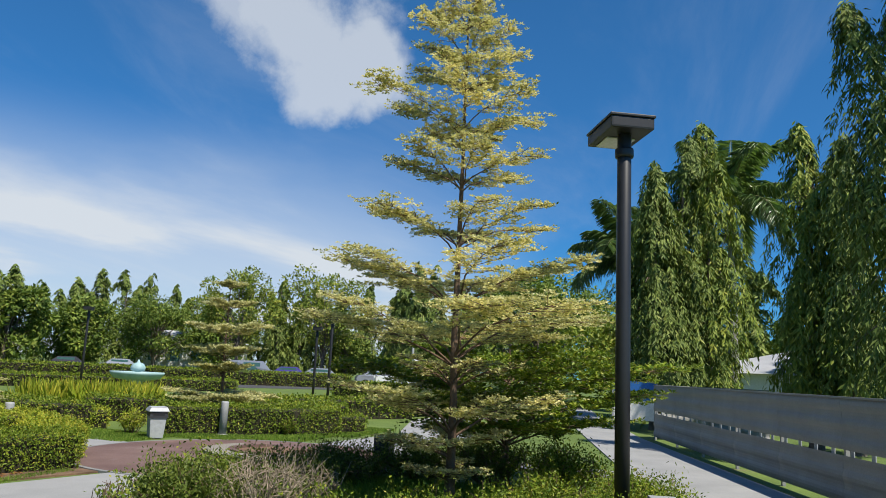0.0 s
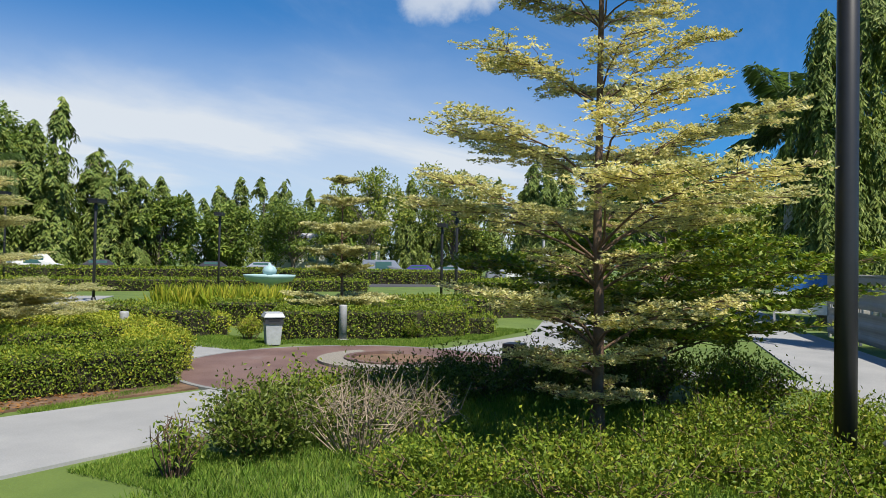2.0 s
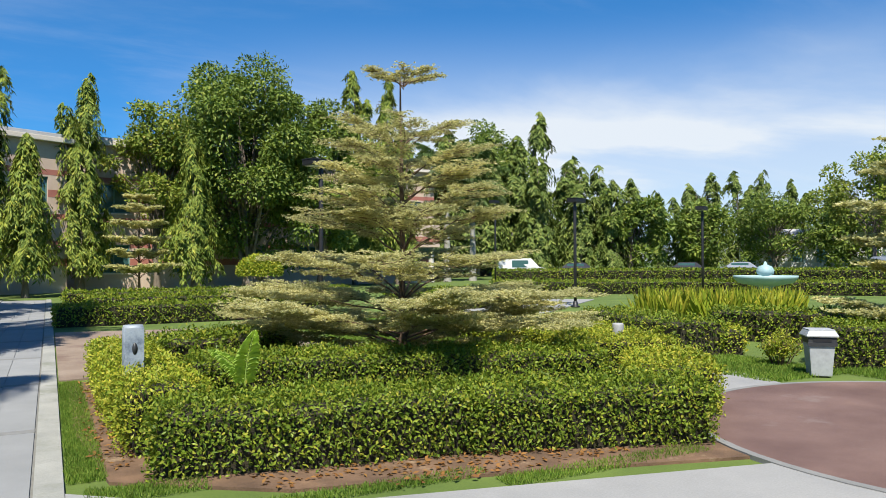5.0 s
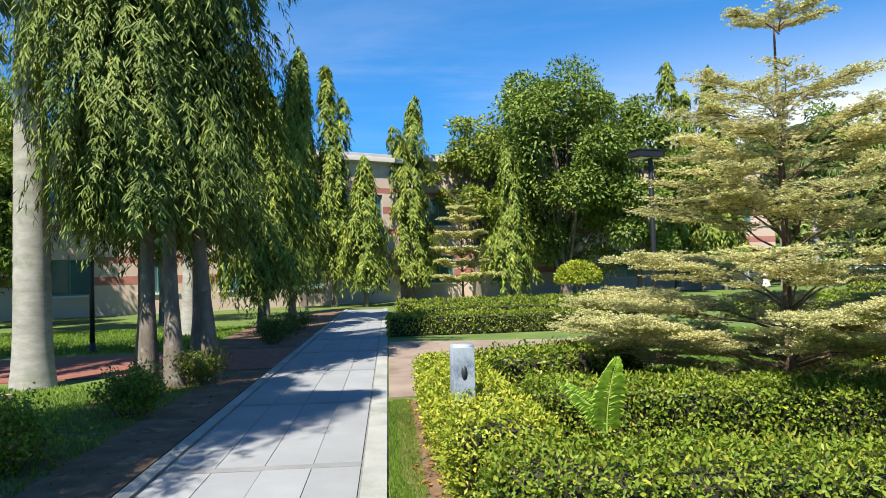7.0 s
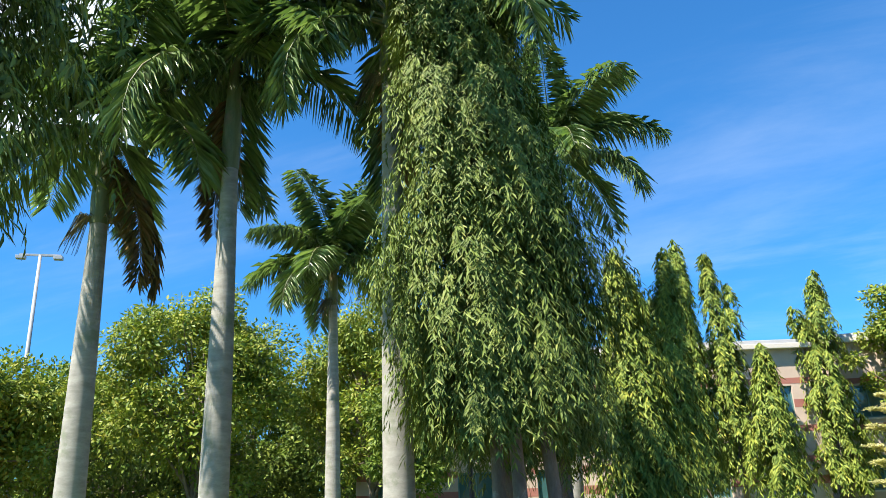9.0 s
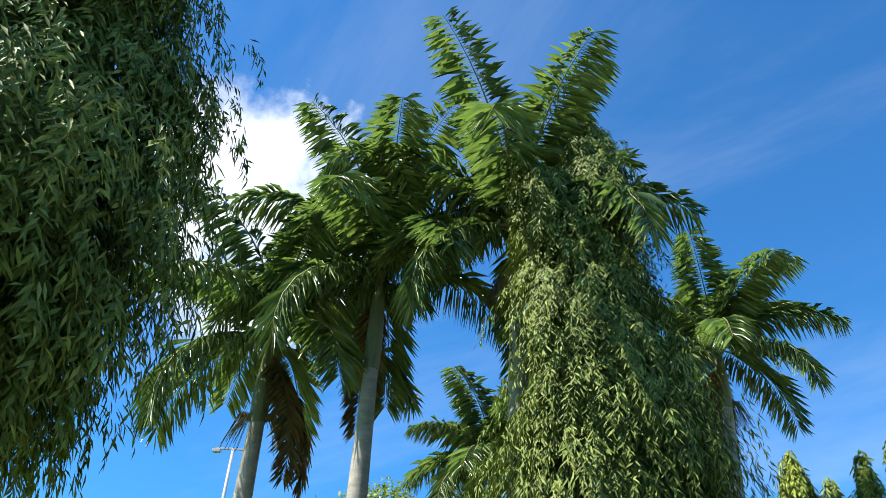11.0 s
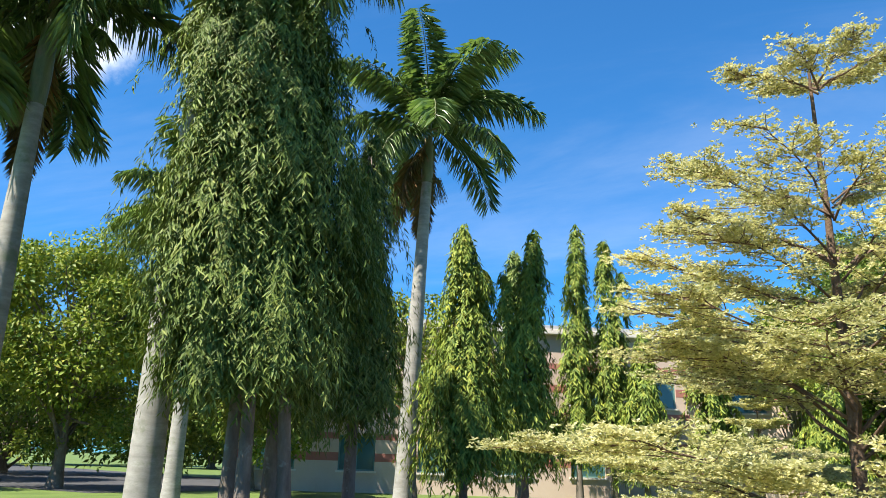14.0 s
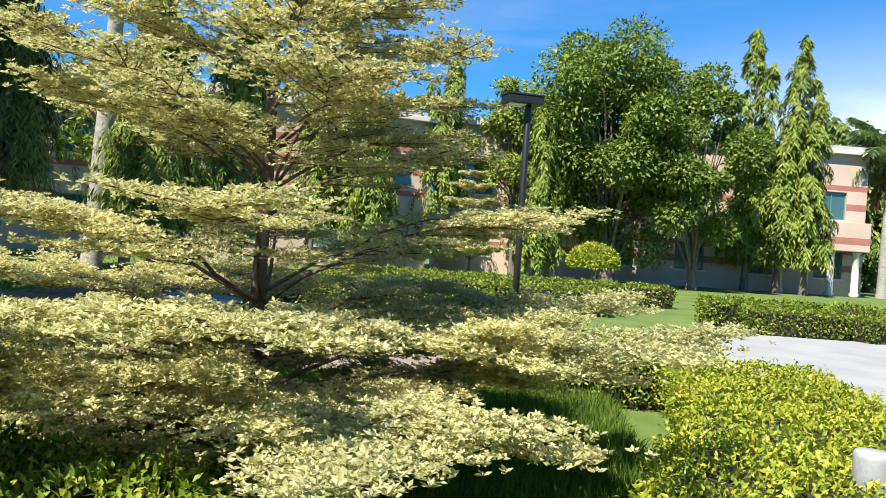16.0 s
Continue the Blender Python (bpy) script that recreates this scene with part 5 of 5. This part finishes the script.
# sheet-metal fence: posts and boards, panel by panel
def fence_panel(x0, y0, x1, y1, h):
    ln, rz = math.hypot(x1 - x0, y1 - y0), math.degrees(math.atan2(y1 - y0, x1 - x0))
    top = empty("fence_panel", x0, y0, 0, rz)
    part("post", boxed(-0.03, -0.09, -0.05, 0.03, -0.03, h, bevel=0.006), M_FENCE, top)

    def sheet(z0, z1, name):
        bm = bmesh.new()
        n = max(4, int((z1 - z0) / 0.045))
        prev = None
        for i in range(n + 1):
            z = z0 + (z1 - z0) * i / n
            yy = (0.0, 0.016, 0.022, 0.016, 0.0, -0.004)[i % 6]
            row = [bm.verts.new((0.0, yy, z)), bm.verts.new((ln - 0.006, yy, z)), bm.verts.new((ln - 0.006, yy - 0.012, z)), bm.verts.new((0.0, yy - 0.012, z))]
            if prev:
                for k in range(4):
                    bm.faces.new((prev[k], prev[(k + 1) % 4], row[(k + 1) % 4], row[k]))
            prev = row
        bmesh.ops.recalc_face_normals(bm, faces=bm.faces)
        part(name, bm, M_FENCE, top)

    sheet(0.06, 0.72, "lower_sheet")
    sheet(0.80, h, "upper_sheet")
    part("top_rail", boxed(0, -0.02, h, ln - 0.006, 0.03, h + 0.03, bevel=0.005), M_FENCE, top)
    for k in range(4):
        a = ln * (0.12 + 0.25 * k)
        part("bracket", boxed(a, -0.028, 0.70, a + 0.10, -0.014, 0.82), M_STEEL, top)
    return tagged(top, "grey corrugated metal site fence panel", "fence", "site fence panels")


FX = [(3.0 + 2.2 * k, -10.0 + 0.572 * k) for k in range(8)]
for (x0, y0), (x1, y1) in zip(FX, FX[1:]):
    fence_panel(x0, y0, x1, y1, 1.52)
FX2 = [(18.4, -6.0), (19.6, -7.6), (20.8, -9.4)]
for (x0, y0), (x1, y1) in zip(FX2, FX2[1:]):
    fence_panel(x0, y0, x1, y1, 1.52)
ban = empty("banner_board", 21.3, -5.3, 0, 84)
part("post", boxed(-0.75, -0.03, -0.02, -0.69, 0.03, 1.7), M_STEEL, ban)
part("post", boxed(0.69, -0.03, -0.02, 0.75, 0.03, 1.7), M_STEEL, ban)
part("panel", boxed(-0.69, -0.012, 0.35, 0.69, 0.012, 1.0), M_WHITE, ban)
part("banner", boxed(-0.69, -0.012, 1.004, 0.69, 0.012, 1.62), M_BLUE, ban, "blue printed banner")
tagged(ban, "blue and white notice board at the fence's end", "notice board")


# ---------------------------------------------------------------- buildings
def building(x, y, rz, length, depth, h, stripes, label, bays, storey=3.6, name="building"):
    """A long rendered block with painted bands, windows in recesses and a cornice; its front is local -y."""
    top = empty(name, x, y, 0, rz)
    win = []
    for k in range(bays):
        cx = length * (k + 0.5) / bays
        for s in range(2):
            win.append((cx - 0.9, cx + 0.9, 1.0 + s * storey, 2.7 + s * storey))
    xs = sorted({0.0, length, *[w[0] for w in win], *[w[1] for w in win]})
    zs = sorted({-0.1, h, *[w[2] for w in win], *[w[3] for w in win]})
    bm = bmesh.new()
    for a, b in zip(xs, xs[1:]):
        for c, d in zip(zs, zs[1:]):
            if any(w[0] <= a and b <= w[1] and w[2] <= c and d <= w[3] for w in win):
                continue
            box(bm, a, 0, c, b, 0.3, d)
    bmesh.ops.remove_doubles(bm, verts=bm.verts, dist=0.001)
    part("wall", bm, M_WALL, top)
    part("back_wall", boxed(0, depth - 0.3, -0.1, length, depth, h), M_WALL, top)
    part("end_wall", boxed(0, 0.3, -0.1, 0.3, depth - 0.3, h), M_WALL, top)
    part("end_wall", boxed(length - 0.3, 0.3, -0.1, length, depth - 0.3, h), M_WALL, top)
    part("floor_slab", boxed(0.3, 0.3, storey - 0.2, length - 0.3, depth - 0.3, storey), M_TRIM, top)
    part("cornice", boxed(-0.35, -0.35, h, length + 0.35, depth + 0.35, h + 0.28, bevel=0.04), M_TRIM, top)
    part("roof", boxed(-0.15, -0.15, h + 0.28, length + 0.15, depth + 0.15, h + 0.5, bevel=0.05), M_ROOF, top)
    for z0, z1 in stripes:
        cuts = [0.0] + [v for w in sorted({(w[0], w[1]) for w in win if w[2] < z1 and w[3] > z0}) for v in w] + [length]
        for a, b in zip(cuts[::2], cuts[1::2]):
            part("band", boxed(a, -0.006, z0, b, 0.0, z1), M_STRIPE, top, "terracotta painted band")
    for a, b, c, d in win:
        fr = part("window_frame", box(box(box(box(box(bmesh.new(), a, 0.12, c, a + 0.07, 0.2, d), b - 0.07, 0.12, c, b, 0.2, d), a + 0.07, 0.12, d - 0.07, b - 0.07, 0.2, d), a + 0.07, 0.12, c, b - 0.07, 0.2, c + 0.07), (a + b) / 2 - 0.03, 0.12, c + 0.07, (a + b) / 2 + 0.03, 0.2, d - 0.07), M_TEAL, top)
        part("pane", boxed(a + 0.07, 0.15, c + 0.07, (a + b) / 2 - 0.03, 0.165, d - 0.07), M_GLASS, fr)
        part("pane", boxed((a + b) / 2 + 0.03, 0.15, c + 0.07, b - 0.07, 0.165, d - 0.07), M_GLASS, fr)
        part("sill", boxed(a - 0.1, -0.1, c - 0.09, b + 0.1, 0.12, c - 0.003), M_TRIM, fr)
    return tagged(top, label, "building")


BANDS = [(1.45, 1.85), (2.5, 2.8), (4.0, 4.3), (5.2, 5.6), (6.4, 6.7)]
building(-20.6, 32.2, 28, 23.5, 9, 8.2, BANDS, "two-storey peach building with terracotta bands", 6)
building(0.6, 45.4, 9, 26.0, 9, 8.6, BANDS, "two-storey peach building with terracotta bands", 6)
porch = empty("entrance_porch", 20.6, 47.0, 0, 9)
part("lintel", boxed(-0.4, 0.0, 2.7, 5.4, 1.4, 4.4, bevel=0.03), M_WALL, porch, "peach lintel over the entrance")
part("band", boxed(-0.4, -0.006, 3.1, 5.4, 0.0, 3.5), M_STRIPE, porch, "terracotta painted band")
for k in range(4):
    part("column", lathe([(0.26, -0.05), (0.26, 0.2), (0.2, 0.22), (0.2, 2.55), (0.26, 2.6), (0.26, 2.7)], 20), M_TRIM, porch).location = (0.2 + 1.55 * k, 0.4, 0)
tagged(porch, "columned entrance porch with a banded lintel", "porch")


def shed_house(x, y, rz, w, d, h, rise, label, wall, roof):
    top = empty("house", x, y, 0, rz)
    part("wall", boxed(-w / 2, -d / 2, -0.05, w / 2, d / 2, h), wall, top)
    bm = bmesh.new()
    e = 0.5
    lo = [bm.verts.new((sx * (w / 2 + e), sy * (d / 2 + e), h)) for sx, sy in ((-1, -1), (1, -1), (1, 1), (-1, 1))]
    hi = [bm.verts.new((sx * w * 0.25, 0, h + rise)) for sx in (-1, 1)]
    for f in ((lo[0], lo[1], hi[1], hi[0]), (lo[2], lo[3], hi[0], hi[1]), (lo[1], lo[2], hi[1]), (lo[3], lo[0], hi[0]), lo[::-1]):
        bm.faces.new(f)
    bmesh.ops.recalc_face_normals(bm, faces=bm.faces)
    part("roof", bm, roof, top, "hipped sheet-metal roof")
    n = max(2, int(w / 2.5))
    for k in range(n):
        cx = -w / 2 + w * (k + 0.5) / n
        part("window", boxed(cx - 0.6, -d / 2 - 0.03, h * 0.35, cx + 0.6, -d / 2 + 0.02, h * 0.75, bevel=0.01), M_GLASS, top)
    return tagged(top, label, "house")


shed_house(32.0, -15.5, 62, 14, 8, 2.2, 1.3, "low white house with a grey metal roof behind the fence", M_WHITE, M_ROOF)
shed_house(47, 72, -38, 7, 6, 4.6, 1.0, "far white house among trees", M_WHITE, M_ROOF)
shed_house(84, 58, -55, 16, 8, 4.0, 1.6, "far white house among trees", M_WHITE, M_ROOF)


# ---------------------------------------------------------------- cars
def car(x, y, rz, mat, label, van=False):
    top = empty("parked_car", x, y, 0, rz)
    prof = [(-2.1, 0.35), (-2.12, 0.75), (-2.0, 0.98), (-1.45, 1.06), (-0.9, 1.46), (0.55, 1.48), (1.15, 1.02), (1.95, 0.86), (2.12, 0.62), (2.1, 0.35)]
    if van:
        prof = [(-2.2, 0.35), (-2.22, 0.8), (-2.15, 1.75), (-2.0, 1.86), (0.7, 1.86), (1.35, 1.12), (2.05, 0.95), (2.2, 0.62), (2.18, 0.35)]
    bm = bmesh.new()
    a = [bm.verts.new((px, -0.84 + (0.12 if pz > 1.2 else 0), pz)) for px, pz in prof]
    b = [bm.verts.new((px, 0.84 - (0.12 if pz > 1.2 else 0), pz)) for px, pz in prof]
    n = len(prof)
    for i in range(n):
        bm.faces.new((a[i], a[(i + 1) % n], b[(i + 1) % n], b[i]))
    bm.faces.new(a)
    bm.faces.new(b[::-1])
    bmesh.ops.recalc_face_normals(bm, faces=bm.faces)
    bmesh.ops.bevel(bm, geom=list(bm.edges), offset=0.04, segments=2, affect="EDGES")
    part("body", bm, mat, top)
    z1 = 1.7 if van else 1.38
    for sg in (-1, 1):
        part("side_window", boxed(-1.0, sg * 0.79 - 0.012, 1.07, 0.45, sg * 0.79 + 0.012, z1, bevel=0.01), M_GLASS, top)
    for wx in (-1.3, 1.3):
        for sg in (-1, 1):
            wh = part("wheel", cyl(bmesh.new(), 0, 0, -0.1, 0.1, 0.33, seg=20, m=Matrix.Rotation(radians(90), 4, "X")), M_TYRE, top)
            wh.location = (wx, sg * 0.78, 0.33)
            part("rim", cyl(bmesh.new(), 0, 0, -0.105, 0.105, 0.2, seg=16, m=Matrix.Rotation(radians(90), 4, "X")), M_CARS, wh)
    for sg in (-1, 1):
        part("headlight", boxed(1.98, sg * 0.62 - 0.16, 0.66, 2.14, sg * 0.62 + 0.16, 0.8, bevel=0.02), M_LENS, top)
    return tagged(top, label, "car", "parked cars")


car(36.5, 52.0, -35, M_CARW, "parked white van under trees", True)
car(41.0, 50.0, -35, M_CARD, "parked dark car under trees")
car(51, 46.5, -45, M_CARD, "parked dark car beyond the hedges")
car(55, 44, -45, M_CARS, "parked silver car beyond the hedges")
car(55.0, 29.5, -60, M_CARS, "parked silver car beyond the hedges", True)
car(57.0, 27.0, -60, M_CARB, "parked blue car beyond the hedges")
car(54.5, 22.6, -60, M_CARS, "parked silver car beyond the hedges")
car(60.0, 19.5, -60, M_CARS, "parked silver car beyond the hedges")

# ---------------------------------------------------------------- fountain, sign, camera pole
ft = empty("fountain", 23.8, 16.7, 0)
part("pedestal", lathe([(0.5, -0.05), (0.5, 0.1), (0.3, 0.2), (0.26, 0.55), (0.45, 0.62)], 28), M_AQUA, ft)
part("basin", lathe([(0.4, 0.6), (1.0, 0.72), (1.15, 0.9), (1.18, 1.0), (1.1, 1.0), (1.0, 0.88), (0.1, 0.8)], 36), M_AQUA, ft, "wide pale aqua bowl")
part("finial", lathe([(0.12, 0.8), (0.12, 1.0), (0.3, 1.06), (0.33, 1.2), (0.24, 1.36), (0.08, 1.42), (0.03, 1.55)], 24), M_AQUA, ft)
tagged(ft, "pale aqua bowl fountain with a ball finial", "fountain")
sg_ = empty("notice_board", 36.5, 9.6, 0, -75)
part("board", boxed(-0.7, -0.03, 0.25, 0.7, 0.03, 1.25, bevel=0.01), M_WHITE, sg_)
part("post", boxed(-0.62, -0.1, -0.02, -0.54, -0.032, 1.2), M_STEEL, sg_)
part("post", boxed(0.54, -0.1, -0.02, 0.62, -0.032, 1.2), M_STEEL, sg_)
tagged(sg_, "blank white notice board at the car park", "notice board")
cp = empty("camera_pole", 22.6, 3.1, 0, -60)
part("pole", lathe([(0.05, -0.02), (0.05, 2.2), (0.04, 3.3)], 14), M_STEEL, cp)
part("cabinet", boxed(-0.2, -0.2, 0.85, 0.2, -0.06, 1.6, bevel=0.01), M_WHITE, cp, "white control cabinet")
for k in (-1, 1):
    part("security_camera", boxed(min(0.05 * k, 0.26 * k), -0.05, 2.0, max(0.05 * k, 0.26 * k), 0.06, 2.1, bevel=0.02), M_WHITE, cp)
tagged(cp, "steel pole with white security cameras and cabinet", "camera pole")

# slim floodlight mast beyond the car park
lm = empty("floodlight_mast", -31.1, 21.5, 0, 40)
part("pole", lathe([(0.16, -0.05), (0.16, 0.4), (0.11, 6.0), (0.07, 13.2)], 14), M_STEEL, lm)
part("crossarm", boxed(-0.9, -0.04, 13.15, 0.9, 0.04, 13.25, bevel=0.01), M_STEEL, lm)
for k in (-1, 1):
    part("floodlight", boxed(0.8 * k - 0.2, -0.2, 12.98, 0.8 * k + 0.2, 0.1, 13.14, bevel=0.02), M_GREY, lm)
tagged(lm, "tall slim grey floodlight mast behind the palms", "light mast")

# planter ring in the plaza
RX, RY = 7.95, 0.55
tagged(part("planter_ring", ring_slab(RX, RY, 0.86, 1.3, -0.02, 0.05, 60, 262), M_PEBBLE), "low ring of pebble-wash concrete in the plaza", "planter ring", kind="structure")
paved("planter_soil", [(RX + 0.735 * math.cos(k * math.pi / 18), RY + 0.735 * math.sin(k * math.pi / 18)) for k in range(36)], 0.03, M_SOIL, "dry brown soil inside the planter ring", "soil")
tagged(part("planter_kerb", ring_slab(RX, RY, 0.74, 0.858, -0.02, 0.075, 20, 250), M_STAMP), "low brown inner kerb of the planter", "kerb", kind="structure")

# fallen palm sheath on the lawn
bm = bmesh.new()
prev = None
for i in range(13):
    s = i / 12
    wv, zv = 0.16 * math.sin(math.pi * min(1, s * 0.9 + 0.08)), 0.03 + 0.05 * s
    row = [bm.verts.new((s * 1.1, -wv, zv + 0.05)), bm.verts.new((s * 1.1, 0, zv - 0.02)), bm.verts.new((s * 1.1, wv, zv + 0.05))]
    if prev:
        for k in range(2):
            bm.faces.new((prev[k], prev[k + 1], row[k + 1], row[k]))
    prev = row
sheath = part("palm_sheath", bm, surface("dry_sheath", (0.30, 0.21, 0.12), (0.46, 0.35, 0.22), 4, 40, 0.8, relief=0.4, stretch=(0.3, 4, 1)))
sheath.modifiers.new("thickness", "SOLIDIFY").thickness = 0.012
tagged(sheath, "dry brown palm leaf sheath fallen on the lawn", "palm sheath").matrix_basis = pose(-6.6, 8.9, 0.0, 0, 0, 12)


# ---------------------------------------------------------------- grass and litter
def blades(name, areas, n, seed, h=0.06, w=0.010, label="short mown grass blades"):
    """Grass over rectangles (x0, y0, x1, y1), shared out by area."""
    rng = np.random.default_rng(seed)
    size = np.array([(a[2] - a[0]) * (a[3] - a[1]) for a in areas])
    cs = []
    for a, s in zip(areas, size / size.sum()):
        m = int(n * s)
        cs.append(np.c_[rng.uniform(a[0], a[2], m), rng.uniform(a[1], a[3], m), np.full(m, -0.03)])
    c = np.concatenate(cs)
    d = np.c_[rng.normal(scale=0.45, size=(len(c), 2)), np.ones(len(c))]
    return tagged(part(name, leaf_mesh(name, c, d, h, w, rng), M_BLADE), label, "grass", kind="stuff")


blades("grass_strip", [(-0.6, 3.2, -0.34, 8.3)], 16000, 401, 0.05, 0.007)
blades("grass_verge", [(0.3, 1.95, 2.2, 2.15), (2.2, 1.62, 4.2, 1.85), (1.0, -1.6, 2.0, -0.6), (-0.5, 2.6, 0.3, 2.95)], 14000, 402, 0.05, 0.007)
blades("grass_inner", [(1.2, 5.9, 6.0, 9.6)], 60000, 403, 0.22, 0.010, "longer unmown grass under the tiered tree")
blades("grass_lawn_bin", [(7.6, 3.75, 9.4, 6.0), (9.2, 2.3, 10.4, 4.0), (10.0, 1.2, 12.0, 2.6), (12.0, 0.8, 15.0, 1.6)], 30000, 404, 0.07, 0.012)
blades("grass_left", [(-9.0, 3.0, -3.4, 10.8)], 46000, 405, 0.06, 0.011)
blades("grass_left_far", [(-13.0, 16.0, -5.0, 24.0)], 22000, 406, 0.09, 0.02)
blades("grass_beyond_tree", [(4.6, 10.8, 8.4, 17.0)], 30000, 408, 0.07, 0.014)
blades("grass_front", [(0.6, -6.6, 6.2, -1.6)], 46000, 407, 0.10, 0.010, "rough grass round the shrubs")


def litter(name, areas, n, seed, label):
    rng = np.random.default_rng(seed)
    cs = []
    for a in areas:
        m = n // len(areas)
        cs.append(np.c_[rng.uniform(a[0], a[2], m), rng.uniform(a[1], a[3], m), rng.uniform(0.004, 0.016, m)])
    c = np.concatenate(cs)
    d = np.c_[rng.normal(size=(len(c), 2)), rng.normal(scale=0.12, size=len(c))]
    return tagged(part(name, leaf_mesh(name, c, d, 0.06, 0.03, rng, face=np.tile([0, 0, 1.0], (len(c), 1))), M_DEAD), label, "leaf litter", kind="stuff")


litter("leaf_litter", [(-0.4, 3.4, -0.05, 8.0), (0.6, 2.3, 4.4, 2.7), (-4.2, 4.0, -2.7, 11.0), (1.4, 1.9, 3.6, 2.4)], 900, 411, "dry brown leaves scattered on bare soil")

# ---------------------------------------------------------------- slabs of the main footpath
SLAB_W, ROW = 0.40, 3.1
bm = boxed(0.0025, 0.003, -0.04, SLAB_W - 0.0025, ROW - 0.15, 0.0, bevel=0.004)
slab_me = bpy.data.meshes.new("slab")
bm.to_mesh(slab_me)
bm.free()
slab_me.materials.append(M_SLAB)
bm = boxed(0.0, 0.004, -0.04, 4 * SLAB_W, 0.136, 0.001, bevel=0.004)
band_me = bpy.data.meshes.new("cross_band")
bm.to_mesh(band_me)
bm.free()
band_me.materials.append(M_BAND)
for j in range(15):
    y0 = 5.18 - 6 * ROW + j * ROW
    o = new("cross_band", band_me)
    o.parent, o.location = main_path, (MAIN_L + 0.015, y0 - 0.07, 0.002)
    for i in range(4):
        o = new("slab", slab_me)
        o.parent, o.location = main_path, (MAIN_L + 0.015 + i * SLAB_W, y0 + 0.068, 0.002 + 0.0015 * ((i * 3 + j * 5) % 4 - 1.5))
